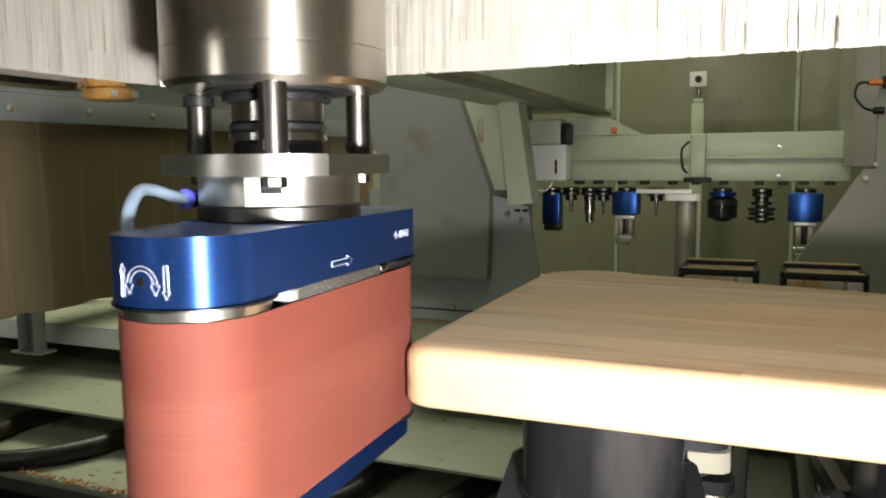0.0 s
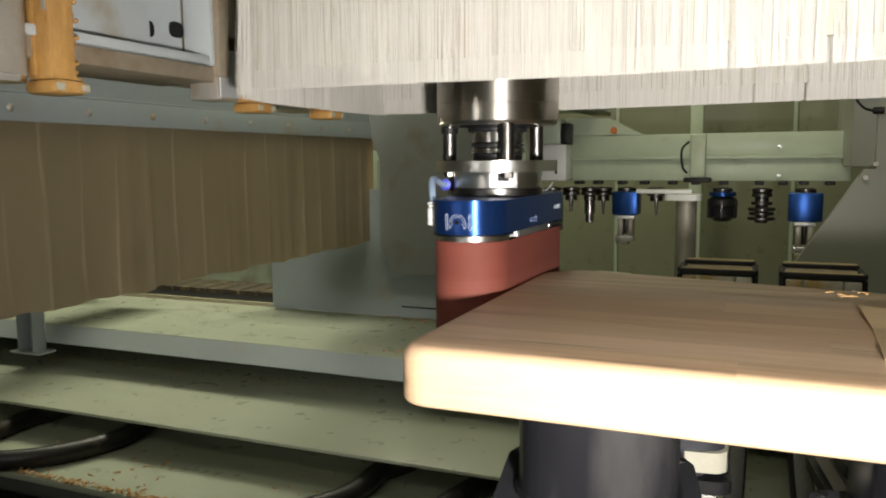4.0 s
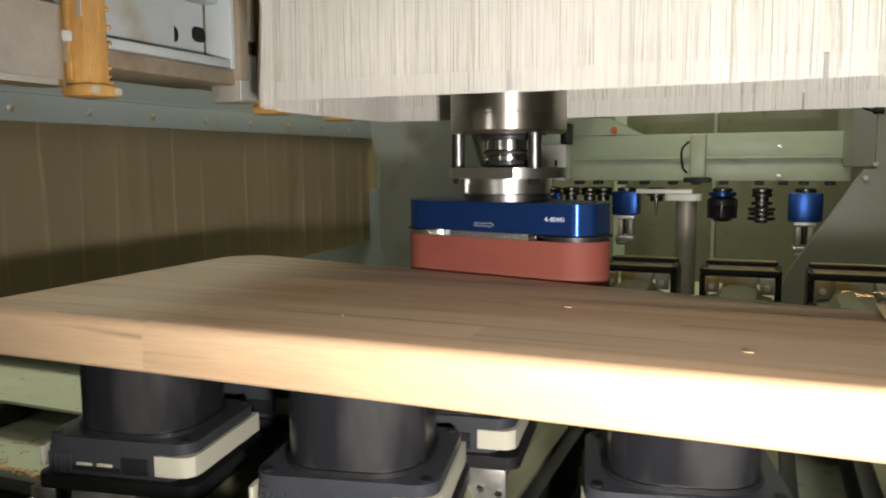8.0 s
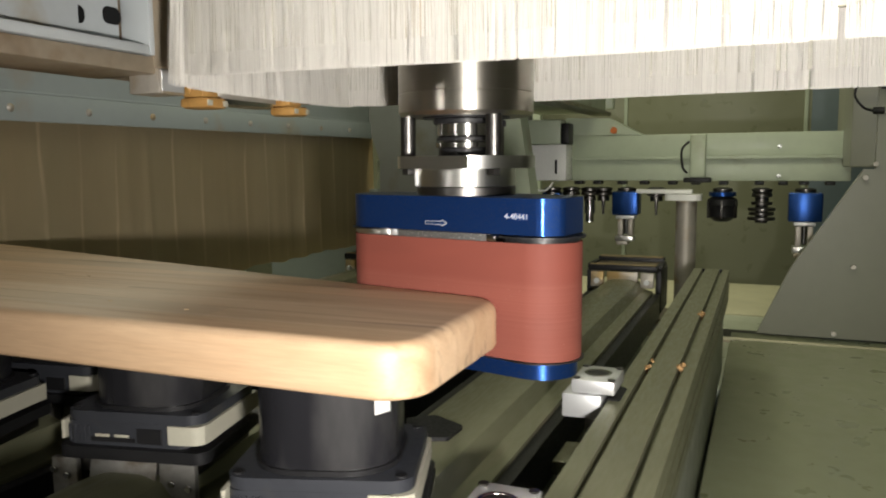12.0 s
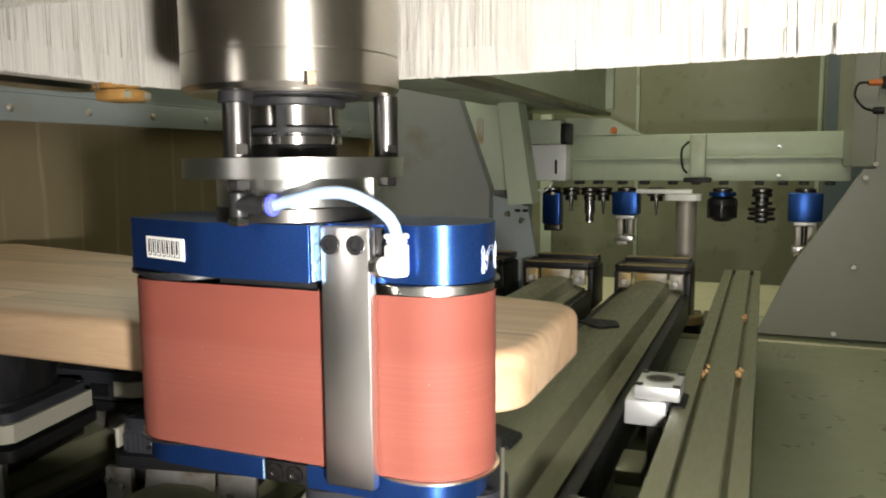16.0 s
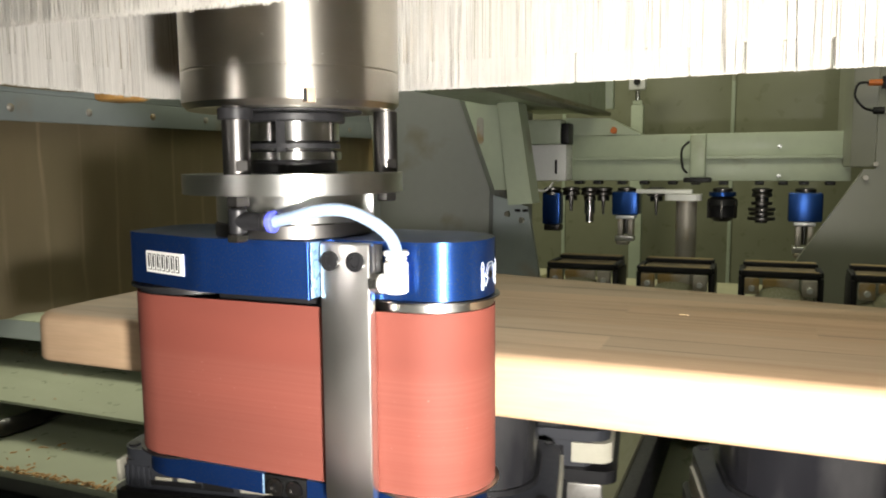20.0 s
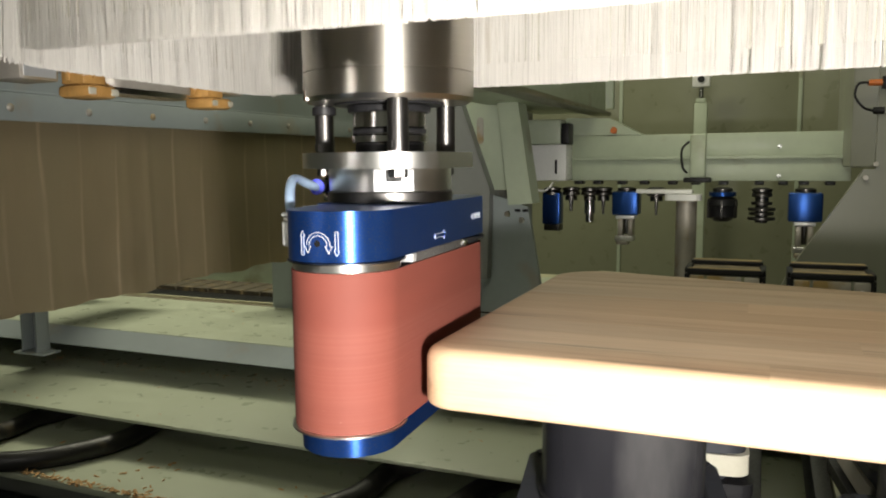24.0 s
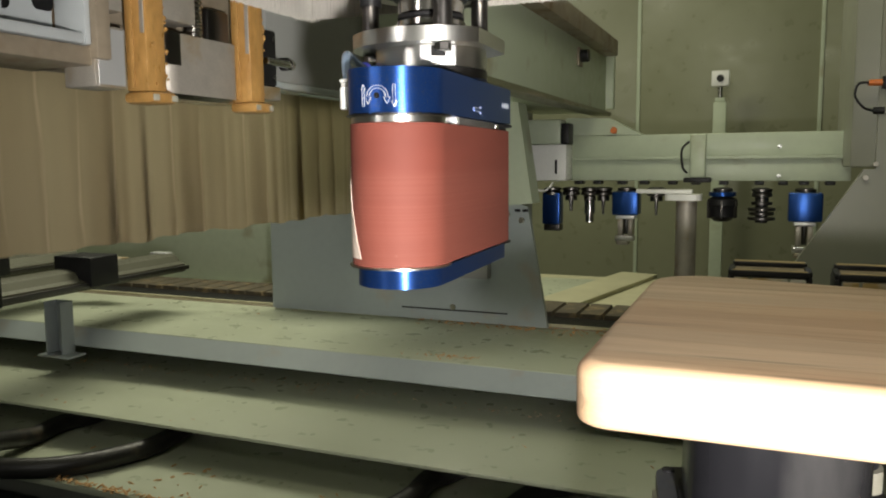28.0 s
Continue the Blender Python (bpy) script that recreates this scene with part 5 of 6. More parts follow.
def guide_unit(name, x, y, switched):
    """Drop-down slide on two greasy guide rails, seen on its +x side."""
    g = thing(name, "cast aluminium slide unit on two greasy orange guide rails", "slide unit", x, y, H0)
    for k, dy in enumerate((-0.0975, 0.1010)):
        r = part("guide_rail", box(-0.032, 0.0, dy - 0.0155, dy + 0.0155, 0.084, 0.55, 0.002), GREASE, g, "steel guide rail smeared with orange grease")
        part("rail_rib", box(-0.026, -0.018, dy - 0.0185, dy - 0.0157, 0.088, 0.55, 0.001), GREASE, r)
        part("bare_strip", box(-0.0075, -0.0015, dy - 0.0170, dy - 0.0157, 0.150, 0.55, 0.0004, 1), CASTALU, r, "bare polished running strip")
        part("rail_end", box(-0.036, 0.010, dy - 0.0185, dy + 0.0225, 0.0695, 0.0838, 0.0055), GREASE, r, "lump of orange grease on the rail end")
        for ey in (-0.0185, 0.012):
            part("end_pad", box(0.0086, 0.0108, dy + ey, dy + ey + 0.010, 0.0725, 0.0800, 0.001), IVORY, r, "ivory plastic wiper pad")
    rnd = random.Random(int(abs(y) * 1000))
    lumps = []
    for _ in range(90):
        dy = rnd.choice((-0.0975, 0.1010)) + rnd.choice((0.019, 0.017, rnd.uniform(-0.01, 0.017)))
        q = rnd.uniform(0.0012, 0.0035)
        lumps.append(moved(cyl(q, -q * 0.5, q * 0.5, 7, q * 0.4), pose(rnd.uniform(-0.012, 0.001), dy, rnd.uniform(0.076, 0.25), rnd.uniform(0, 90), rnd.uniform(0, 90))))
    part("grease_lumps", joined(*lumps), GREASE, g, "small lumps of dirty orange grease", 60)
    part("carriage", prism(rounded(-0.060, -0.012, -0.066, 0.080, 0.020), 0.086, 0.160, 0.003), CASTALU, g, "cast aluminium carriage block")
    part("carriage_edge", prism(rounded(-0.058, -0.014, -0.064, 0.078, 0.018), 0.0795, 0.0858, 0.002), CHROME, g)
    part("bearing_block", prism(rounded(-0.055, -0.0085, -0.076, -0.040, 0.008), 0.1205, 0.160, 0.002), DARKSTEEL, g, "dark rounded bearing block")
    part("upper_block", box(-0.058, -0.02, -0.076, 0.0, 0.1755, 0.225, 0.004), CASTALU, g)
    part("screw_spindle", joined(*[moved(lathe([(0.0105, 0), (0.0125, 0.0022), (0.0125, 0.0042), (0.0105, 0.0064)], 18), pose(-0.034, 0.010, 0.1605 + 0.0064 * k)) for k in range(48)]), CHROME, g, "threaded ball screw")
    part("nut", moved(cyl(0.021, 0.195, 0.30), pose(-0.045, -0.030, 0.0)), BLACK, g, "dark screw nut")
    part("side_block", box(-0.058, -0.026, 0.030, 0.075, 0.1605, 0.205, 0.004), DARKSTEEL, g)
    part("back_plate", box(-0.098, -0.061, -0.19, 0.18, 0.105, 0.6, 0.004), STAINED, g, "stained grey back plate")
    b = part("side_bracket", box(-0.05, -0.004, -0.186, -0.140, 0.083, 0.150, 0.002), CASTALU, g, "pale aluminium bracket bar with a square window")
    part("bracket_face", box(-0.0038, -0.0028, -0.182, -0.144, 0.086, 0.147, 0.0004, 1), BRIGHT, b)
    part("upper_bar", box(-0.05, -0.006, -0.186, -0.140, 0.168, 0.55, 0.002), CASTALU, b)
    part("window_cheek", box(-0.05, -0.006, -0.186, -0.178, 0.1502, 0.1678, 0.001), CASTALU, b)
    part("window_back", box(-0.05, -0.03, -0.1778, -0.141, 0.1502, 0.1678, 0.001), BLACK, b, "dark bottom of the window")
    part("bracket_pin", moved(cyl(0.006, 0, 0.012, 18), pose(-0.0298, -0.158, 0.159, 0, 90)), DARKSTEEL, b)
    if switched:
        w = part("switch", box(-0.05, -0.012, 0.128, 0.166, 0.112, 0.192, 0.003), BLACK, g, "black limit switch")
        for z in (0.124, 0.180):
            part("screw", moved(cyl(0.004, 0, 0.002, 10, 0.0005), pose(-0.0118, 0.158, z, 0, 90)), DARKSTEEL, w)
        part("plunger", moved(cyl(0.0055, 0, 0.060, 14), pose(-0.006, 0.130, 0.146, -90)), CHROME, w, "bright plunger rod")
        part("plunger_head", moved(cyl(0.008, 0, 0.006, 14), pose(-0.006, 0.1905, 0.146, -90)), CHROME, w)
        part("switch_foot", box(-0.05, -0.014, 0.128, 0.178, 0.092, 0.1118, 0.002), CASTALU, w)
    return g


def carriage():
    c = thing("head_carriage", "pale blue-grey carriage bracket with oval slots beside the hood", "carriage", 0, 0, H0)
    part("bracket_wall", box(-0.728, -0.716, -0.36, -0.075, 0.142, 0.6, 0.003), PALEBLUE, c)
    part("bracket_floor", box(-0.7158, -0.672, -0.36, -0.075, 0.126, 0.138, 0.003), PALEBLUE, c, "pale folded floor of the bracket")
    part("underside", box(-0.78, -0.676, -0.37, -0.05, 0.105, 0.1255, 0.003), STAINED, c, "stained underside plate")
    part("inner_sheet", box(-0.7145, -0.7105, -0.36, -0.1405, 0.1445, 0.6, 0.001), PALEBLUE, c, "folded inner sheet")
    part("top_fold", box(-0.7155, -0.690, -0.1395, -0.0765, 0.212, 0.216, 0.001), PALEBLUE, c)
    for y, z in ((-0.088, 0.172), (-0.141, 0.166)):
        part("slot", moved(prism(rounded(-0.010, 0.010, -0.013, 0.013, 0.008), 0, 0.001, 0), pose(-0.7157, y, z, 0, 90)), INK, c, "dark oval slot")
    part("side_lip", box(-0.7155, -0.672, -0.0745, -0.066, 0.126, 0.6, 0.002), PALEBLUE, c)
    part("dirty_plate", box(-0.74, -0.665, -0.0655, -0.045, 0.112, 0.6, 0.003), STAINED, c, "stained steel end plate")
    part("mounting_plate", box(-0.80, -0.7528, -0.66, 0.62, 0.25, 0.62, 0.004), GREY, c, "grey mounting plate of the slides")
    part("rear_plate", box(-0.75, -0.70, 0.2926, 0.62, 0.118, 0.6, 0.004), COLUMNGREY, c, "dark grey rear plate")
    part("rear_lip", box(-0.6995, -0.69, 0.285, 0.60, 0.112, 0.122, 0.002), BLUEGREY, c)
    part("rear_bolt", moved(cyl(0.010, 0, 0.012, 16), pose(-0.6998, 0.33, 0.150, 0, 90)), BLACK, c)
    return c


CARRIAGE = carriage()
UNIT_A = guide_unit("slide_unit", -0.655, -0.424, False)
UNIT_B = guide_unit("slide_unit", -0.668, 0.1225, True)


# ---- belt sanding unit ----
C0, C1, R, OY = -0.098, 0.101, 0.042, 0.008


def sander():
    s = thing("belt_sander", "blue belt sanding unit with a red abrasive belt", "belt sander", HX, 0, 0)
    part("holder", lathe([(0.026, 0.0060), (0.030, 0.0035), (0.0318, 0.0010), (0.0318, -0.0165), (0.0300, -0.0175), (0.0280, -0.0185), (0.0280, -0.0225), (0.0330, -0.0240), (0.0330, -0.0290), (0.0305, -0.0300), (0.0270, -0.0305), (0.0270, -0.0385)], 56), CHROME, s, "polished taper tool holder")
    part("holder_groove", lathe([(0.0285, -0.0180), (0.0322, -0.0183), (0.0322, -0.0215), (0.0285, -0.0220)], 48), BLACK, s)
    part("holder_foot", cyl(0.0298, -0.0385, -0.0302, 48), BLACK, s)
    part("drive_slot", moved(box(-0.0035, 0.0035, -0.0318, -0.028, -0.0300, 0.001, 0.0005, 1), pose(0, 0, 0, 0, 0, 18)), BLACK, s, "dark drive slot")
    disc = [(0.0755 * math.cos(radians(a)), min(0.062, 0.0755 * math.sin(radians(a)))) for a in range(0, 360, 5)]
    part("torque_plate", prism(disc, -0.0513, -0.0382, 0.0012, 2, 60), ALU, s, "turned aluminium flange plate")
    for a in (30, 150, 270):
        x, y = 0.064 * math.cos(radians(a)), 0.064 * math.sin(radians(a))
        p = part("torque_pin", moved(lathe([(0.0075, 0.0045), (0.0085, 0.0036), (0.0085, -0.0382)], 32), pose(x, y, 0)), DARKSTEEL, s, "dark steel torque pin")
        part("pin_flat", moved(box(-0.0036, 0.0036, -0.0087, -0.0070, -0.0360, -0.0295, 0.0003, 1), pose(x, y, 0, 0, 0, 57)), DARKSTEEL, p, "small milled flat")
        part("pin_nut", moved(cyl(0.0075, -0.0585, -0.0515, 6, 0.0008), pose(x, y, 0)), DARKSTEEL, p, "hexagon nut")
        if a == 270:
            part("pin_collar", moved(cyl(0.0108, -0.0045, 0.0028, 28, 0.0006), pose(x, y, 0)), BLACK, p)
    part("collar", lathe([(0.053, -0.0704), (0.0535, -0.0700), (0.0535, -0.0518), (0.053, -0.0515)], 64), ALU, s, "bright aluminium collar")
    turn = pose(0, 0, 0, 0, 0, 27)
    flat = part("collar_flat", moved(box(0.0480, 0.0548, -0.0165, 0.0165, -0.0702, -0.0521, 0.0008), turn), BRIGHT, s, "bright milled flat on the collar")
    part("flat_socket", moved(box(0.0549, 0.0553, -0.0066, 0.0066, -0.0622, -0.0525, 0.0001, 1), turn), INK, flat, "dark square socket")
    part("seal_ring", lathe([(0.053, -0.0802), (0.0545, -0.0796), (0.0545, -0.0714), (0.053, -0.0706)], 64), DARKSTEEL, s, "dark burnished steel ring")
    body = rounded_polygon([(-0.131, -0.0255), (-0.048, -0.050), (0.0410, -0.050), (0.0418, -0.0335), (0.1425, -0.0325), (0.1425, 0.0490), (-0.118, 0.0490), (-0.1365, 0.033)], [0.012, 0.055, 0.001, 0.001, 0.034, 0.040, 0.014, 0.010], 8)
    part("housing", prism(body, -0.1172, -0.0805, 0.0012, 2, 60), BLUE, s, "blue anodised housing")
    arc = stadium(C0, C1 - 0.002, 0.038, 20)
    right, left = arc[:21], arc[21:]
    part("lower_housing", moved(prism([(0.0044, 0.038)] + left + [(-0.0130, -0.038), (-0.0130, 0.012), (0.0044, 0.012)], -0.2628, -0.2472, 0.0012, 2, 60), pose(0, OY, 0)), BLUE, s, "blue anodised lower housing")
    part("lower_housing", moved(prism([(0.0222, -0.038)] + right + [(0.0046, 0.038), (0.0046, 0.012), (0.0222, 0.012)], -0.2628, -0.2472, 0.0012, 2, 60), pose(0, OY, 0)), BLUE, s, "blue anodised lower housing")
    part("lower_edge", box(-0.0142, -0.0128, -0.0304, -0.0290, -0.2620, -0.2480, 0.0002, 1), LIGHTBLUE, s, "bright milled edge")
    part("lower_clamp", box(-0.0126, 0.0218, -0.0305, 0.0195, -0.2622, -0.2474, 0.0008), INK, s, "black clamp insert")
    for x in (-0.0025, 0.0130):
        part("cap_screw", moved(lathe([(0.0062, 0), (0.0062, 0.002), (0.0035, 0.0022), (0.0033, 0.0008)], 20), pose(x, -0.0306, -0.2550, 90)), DARKSTEEL, s, "dark socket screw")
    # rollers with their rims
    part("idler_roller", moved(lathe([(0.036, -0.247), (0.0395, -0.245), (0.0395, -0.1252), (0.041, -0.1245), (0.041, -0.1195), (0.036, -0.1190)], 56), pose(C1, OY, 0)), ALU, s, "aluminium idler roller")
    part("idler_rim", moved(lathe([(0.04, -0.2466), (0.0445, -0.2460), (0.0445, -0.2446), (0.04, -0.2442)], 56), pose(C1, OY, 0)), ALU, s)
    part("idler_top_rim", moved(lathe([(0.04, -0.1193), (0.0450, -0.1189), (0.0450, -0.1179), (0.04, -0.1175)], 56), pose(C1, OY, 0)), DARKSTEEL, s)
    part("drive_roller", moved(lathe([(0.036, -0.247), (0.0395, -0.245), (0.0395, -0.1200), (0.036, -0.1180)], 56), pose(C0, OY, 0)), BLACK, s, "black drive roller")
    part("drive_rim", moved(lathe([(0.04, -0.1215), (0.0455, -0.1210), (0.0455, -0.1188), (0.04, -0.1182)], 56), pose(C0, OY, 0)), BLACK, s, "black rubber rim")
    part("drive_low_rim", moved(lathe([(0.04, -0.2466), (0.0445, -0.2460), (0.0445, -0.2446), (0.04, -0.2442)], 56), pose(C0, OY, 0)), BLACK, s)
    bm = bmesh.new()
    out, inn = stadium(C0, C1, R, 24), stadium(C0, C1, R - 0.0016, 24)
    rings = [[bm.verts.new((x, y + OY, z)) for x, y in q] for q, z in ((out, -0.2440), (out, -0.1251), (inn, -0.1251), (inn, -0.2440))]
    for a, b in zip(rings, rings[1:] + rings[:1]):
        for k in range(len(out)):
            j = (k + 1) % len(out)
            bm.faces.new((a[k], a[j], b[j], b[k]))
    part("abrasive_belt", bm, BELT, s, "red abrasive belt with fine lengthwise streaks", 50)
    # glued splice of the belt, a pale wedge that runs round the roller with it
    v, w = [], bmesh.new()
    for k in range(11):
        z = -0.160 - 0.0078 * k
        lo, hi = radians(-82 + 1.7 * k), radians(-72 + 4.3 * k)
        v.append([w.verts.new((q * math.cos(lo + (hi - lo) * j / 4), q * math.sin(lo + (hi - lo) * j / 4), z)) for q, js in ((0.0426, range(5)), (0.0418, range(4, -1, -1))) for j in js])
    for a, b in zip(v, v[1:]):
        for j in range(10):
            w.faces.new((a[j], a[(j + 1) % 10], b[(j + 1) % 10], b[j]))
    w.faces.new(v[0])
    w.faces.new(v[-1])
    sp = part("belt_splice", w, SPLICE, s, "pale slanting glued splice of the belt", 50)
    sp.matrix_basis = pose(C1, OY, 0)
    part("platen", box(-0.056, 0.060, 0.034, 0.0480, -0.20, -0.1176, 0.002), GRAPHITE, s, "grey graphite pressure pad")
    part("platen_tip", box(-0.068, -0.0565, 0.036, 0.0490, -0.1245, -0.1190, 0.001), CHROME, s)
    part("platen_tip", box(0.0605, 0.0690, 0.034, 0.0490, -0.1245, -0.1178, 0.001), BRIGHT, s, "bright steel pad end")
    part("spine", box(-0.05, 0.05, -0.025, 0.03, -0.244, -0.1160, 0.002), BLACK, s, "dark inner frame")
    # guard bar in front
    g = part("guard_bar", box(0.0455, 0.0812, -0.0445, -0.0353, -0.2515, -0.0812, 0.0022), GUARD, s, "burnished steel tension bar")
    for x in (0.0537, 0.0719):
        part("cap_screw", moved(lathe([(0.0062, 0), (0.0062, 0.0022), (0.0035, 0.0024), (0.0032, 0.0008)], 20), pose(x, -0.0446, -0.0925, 90)), BLACK, g, "black socket screw")
    part("bar_block", box(0.070, 0.0855, -0.0350, -0.0338, -0.114, -0.0820, 0.0003), BLACK, g)
    part("light_edge", box(0.0419, 0.0429, -0.0492, -0.0342, -0.1166, -0.0811, 0.0002, 1), LIGHTBLUE, s, "bright milled edge")
    # label on the barcode side
    lb = part("barcode_label", moved(box(-0.0235, 0.0235, -0.0005, 0.0005, -0.0077, 0.0077, 0.0002, 1), pose(-0.0830, -0.0399, -0.1005, 0, 0, -16.5)), LABEL, s, "white paper barcode label")
    for k in range(7):
        cx = -0.0185 + 0.00585 * k
        at = pose(-0.0830, -0.0399, -0.1005, 0, 0, -16.5)
        part("bar_outline", moved(box(cx - 0.0021, cx + 0.0021, -0.0009, -0.0006, -0.0058, 0.0058, 0.0001, 1), at), INK, lb)
        part("bar_field", moved(box(cx - 0.0014, cx + 0.0014, -0.0012, -0.0010, -0.0051, 0.0051, 0.0001, 1), at), LABEL, lb)
        part("bar", moved(box(cx - 0.0009, cx + 0.0009, -0.0015, -0.0013, -0.0036, 0.0046, 0.0001, 1), at), INK, lb)
    part("number", moved(letters("4-40441", 0.0082), pose(-0.092, 0.0492, -0.0990, 90, 0, 180)), ENGRAVED, s, "engraved pale number", 0)
    arrow = prism([(-0.014, -0.0019), (0.007, -0.0019), (0.007, -0.0036), (0.0145, 0.0), (0.007, 0.0036), (0.007, 0.0019), (-0.014, 0.0019)], 0, 0.0004)
    inner = prism([(-0.0135, -0.0014), (0.0075, -0.0014), (0.0075, -0.0028), (0.0134, 0.0), (0.0075, 0.0028), (0.0075, 0.0014), (-0.0135, 0.0014)], 0.00045, 0.0007)
    a = part("arrow_mark", moved(arrow, pose(0.006, 0.0492, -0.1085, 90, 0, 180)), ENGRAVED, s, "engraved arrow outline", 0)
    part("arrow_field", moved(inner, pose(0.006, 0.0492, -0.1085, 90, 0, 180)), BLUE, a, "", 0)
    # steering marks on the rounded end
    rc = 0.0385

    def on_end(u, z, lift=0.0001):
        """A point of the round end at u metres along it."""
        a = u / rc
        y = 0.006 + rc * math.sin(a)
        face = 0.1085 + math.sqrt(0.034 ** 2 - (y - 0.0015) ** 2) if y < 0.0015 else 0.1025 + math.sqrt(0.040 ** 2 - (y - 0.009) ** 2) if y > 0.009 else 0.1425
        return (face + lift, y, z)
    ring = lambda pts: tube([on_end(u, z) for u, z in pts], 0.0003, 5)
    for u, up in ((-0.0125, 1), (0.0150, -1)):
        zc = -0.1035
        shape = [(-0.0011, -0.0085), (-0.0011, 0.0050), (-0.0021, 0.0050), (0.0, 0.0090), (0.0021, 0.0050), (0.0011, 0.0050), (0.0011, -0.0085), (-0.0011, -0.0085)]
        part("arrow_mark", joined(*[ring([(u + a0, zc + up * c0), (u + a1, zc + up * c1)]) for (a0, c0), (a1, c1) in zip(shape, shape[1:])]), ENGRAVED, s, "engraved straight arrow outline")
    bow = [[(0.0005 + r * math.cos(radians(q)), -0.1050 + r * math.sin(radians(q))) for q in range(-4, 185, 12)] for r in (0.0072, 0.0095)]
    tips = [[(0.0005 + sx * 0.0056, -0.1050), (0.0005 + sx * 0.0084, -0.1105), (0.0005 + sx * 0.0112, -0.1050)] for sx in (-1, 1)]
    part("bow_mark", joined(*[ring(q) for q in bow], *[ring([a, b]) for q in tips for a, b in zip(q, q[1:])]), ENGRAVED, s, "engraved curved double arrow")
    part("adjusting_hole", moved(cyl(0.0025, 0, 0.0006, 20, 0.0001), pose(0.1424, 0.006, -0.1035, 0, 90)), INK, s, "dark round hole")
    # air line
    f = part("elbow_fitting", joined(moved(cyl(0.0060, 0, 0.0165, 24), pose(-0.0035, -0.0605, -0.0760)), moved(cyl(0.0058, 0, 0.021, 24), pose(-0.0035, -0.0605, -0.0675, 0, 90)), moved(cyl(0.0066, 0, 0.0045, 24), pose(0.0160, -0.0605, -0.0675, 0, 90))), BLACK, s, "black push-in elbow")
    part("hex_nut", moved(cyl(0.0072, 0, 0.0048, 6, 0.0006), pose(-0.0035, -0.0605, -0.0808)), CHROME, f)
    part("square_cap", box(-0.0068, -0.0010, -0.0635, -0.0580, -0.0594, -0.0567, 0.0006), CHROME, f)
    part("release_ring", moved(lathe([(0.0052, 0), (0.0070, 0.0005), (0.0070, 0.0030), (0.0048, 0.0040)], 24), pose(0.0206, -0.0605, -0.0675, 0, 90)), PURPLE, f, "blue release ring")
    part("air_tube", tube([(0.0235, -0.0605, -0.0675), (0.038, -0.0610, -0.0642), (0.056, -0.0590, -0.0600), (0.072, -0.0550, -0.0602), (0.0865, -0.0490, -0.0672), (0.0955, -0.0440, -0.0762), (0.0985, -0.0415, -0.0860)], 0.0040, 14), TUBE, s, "clear blue plastic air tube")
    fx, fy = 0.0980, -0.0412
    w = part("push_fitting", joined(moved(cyl(0.0080, 0, 0.0032, 24), pose(fx, fy, -0.0880)), moved(cyl(0.0066, 0, 0.0030, 24), pose(fx, fy, -0.0912)), moved(cyl(0.0076, 0, 0.0195, 24), pose(fx, fy, -0.1110)), moved(cyl(0.0062, 0, 0.009, 20), pose(fx - 0.002, fy, -0.1055, 0, -90))), WHITE, s, "white push-in fitting")
    part("thread", moved(cyl(0.0060, 0, 0.006, 6, 0.0005), pose(0.0868, fy, -0.1055, 0, -90)), CHROME, w, "hexagon brass thread")
    part("fitting_gap", moved(cyl(0.0068, 0, 0.0008, 20, 0.0002), pose(fx, fy, -0.0920)), CASTALU, w)
    return s


SANDER = sander()
SPLICE_PART = [o for o in SANDER.children if o.name.startswith("belt_splice")][0]


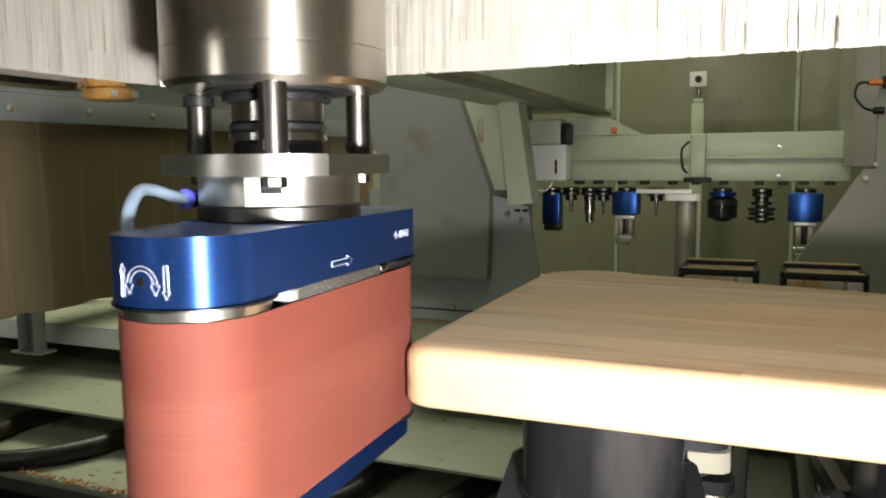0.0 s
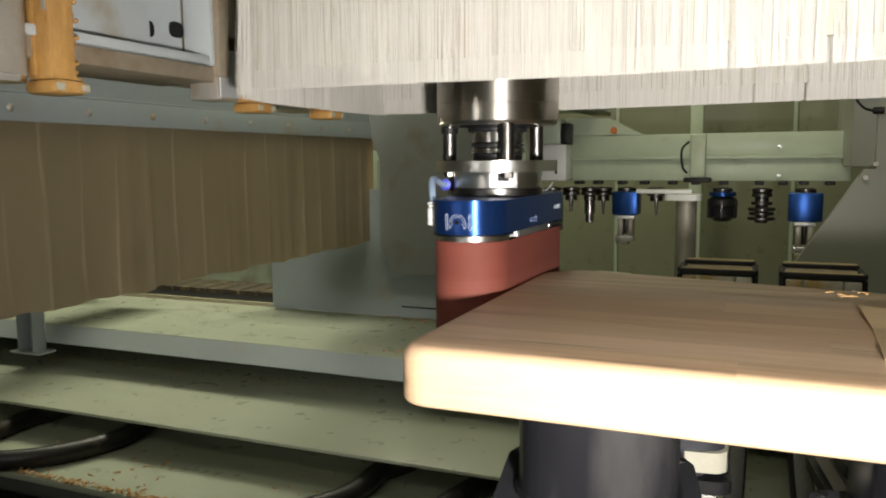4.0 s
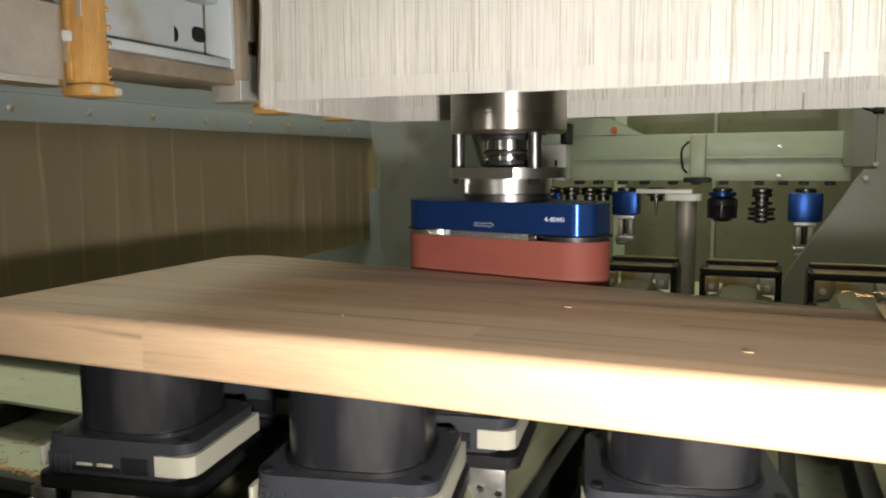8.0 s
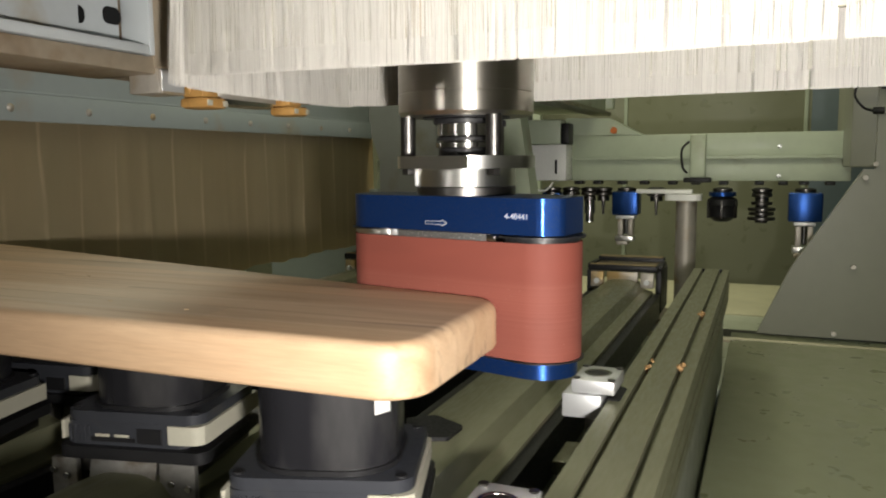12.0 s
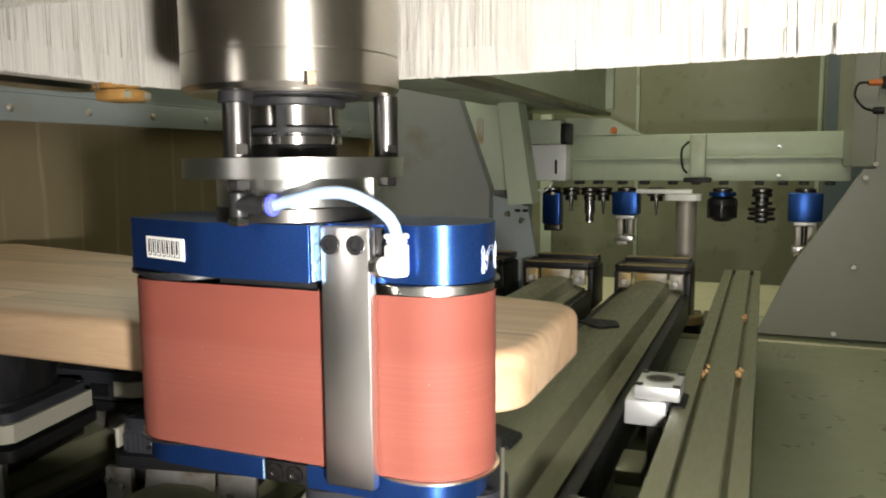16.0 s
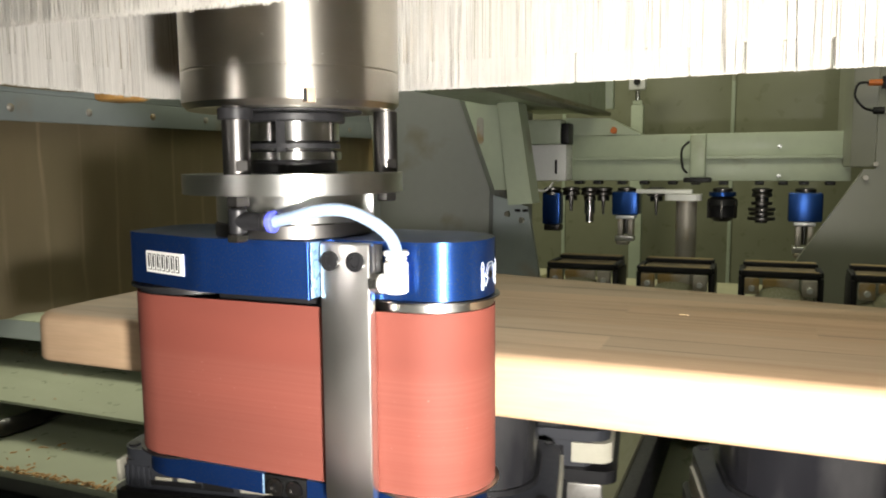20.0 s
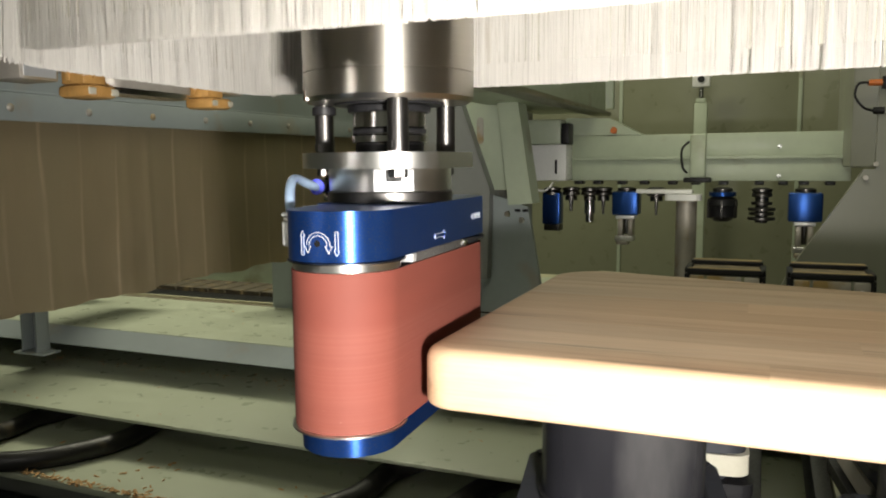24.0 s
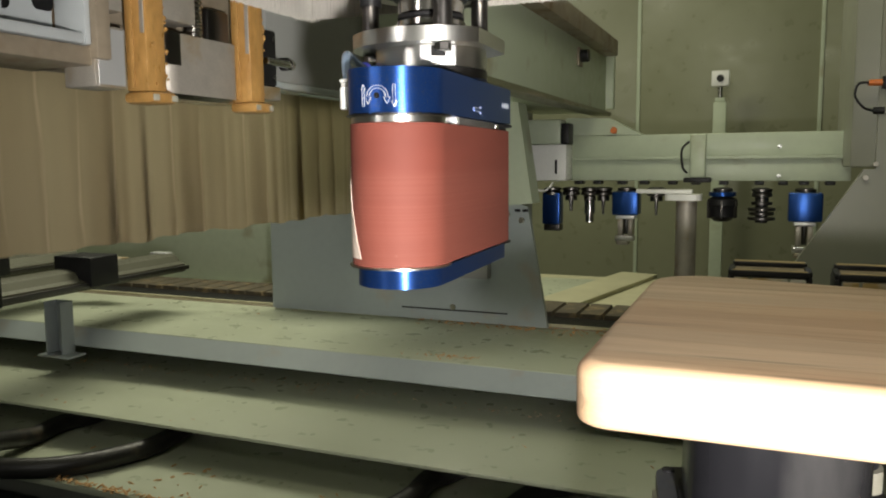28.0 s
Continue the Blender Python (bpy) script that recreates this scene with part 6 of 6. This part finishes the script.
# ---- what moves ----
def motions():
    base = {ob: ob.matrix_basis.copy() for ob in BED}
    for ob in BED:
        walk(ob, [(t, Matrix.Translation((s, 0, 0)) @ base[ob]) for t, s in BED_ROWS])
    for ob in (SPINDLE, SANDER):
        walk(ob, [(t, pose(HX, y, H0 + z, 0, 0, a)) for t, y, z, a in HEAD_ROWS])
    # the belt stops with its splice on the round end
    walk(SPLICE_PART, [(t, pose(C1, OY, 0, 0, 0, a)) for t, a in ((0.0, -130), (26.9, -130), (27.1, -85), (27.3, -30), (27.45, 0), (28.0, 0))])
    walk(BRUSH, [(t, pose(HX, y, H0 + z - (0.009 if t >= 27.0 else 0.0))) for t, y, z, a in HEAD_ROWS])
    for ob in (CARRIAGE, UNIT_A, UNIT_B):
        m = ob.matrix_basis.copy()
        walk(ob, [(t, Matrix.Translation((0, y, 0)) @ m) for t, y, z, a in HEAD_ROWS])
    drift = [(0.0, 0.55, 0.75, -0.1385, 0, 0), (2.55, 0.55, 0.75, -0.1385, 0, 0), (2.7, 0.16, 0.72, -0.10, 40, 0), (2.8, 0.075, 0.70, -0.112, 30, 8), (3.0, 0.075, 0.69, -0.130, 4, 3), (3.4, 0.080, 0.70, -0.1385, 0, 0), (5.5, 0.078, 0.755, -0.1385, 0, 0), (7.0, 0.081, 0.74, -0.1385, 0, 0),
             (8.0, 0.094, 0.73, -0.1385, 0, 0), (9.0, 0.095, 0.66, -0.1385, 0, 0), (9.3, 0.105, 0.65, -0.1385, 0, 0), (9.6, 0.45, 0.66, -0.16, 0, 0), (9.85, 0.68, 0.66, -0.5625, 0, 0), (28.0, 0.68, 0.66, -0.5625, 0, 0)]
    walk(OFFCUT, [(t, pose(x, y, H0 + z, rx, ry, 0)) for t, x, y, z, rx, ry in drift])
    lift = [(0.0, 0.0), (26.5, 0.0), (27.5, 0.0), (27.6, 0.001), (27.7, 0.014), (27.8, 0.045), (27.9, 0.082), (28.0, 0.116)]
    walk(CURTAIN_FRAME, [(t, pose(CX, 0, H0 + z)) for t, z in lift])


motions()
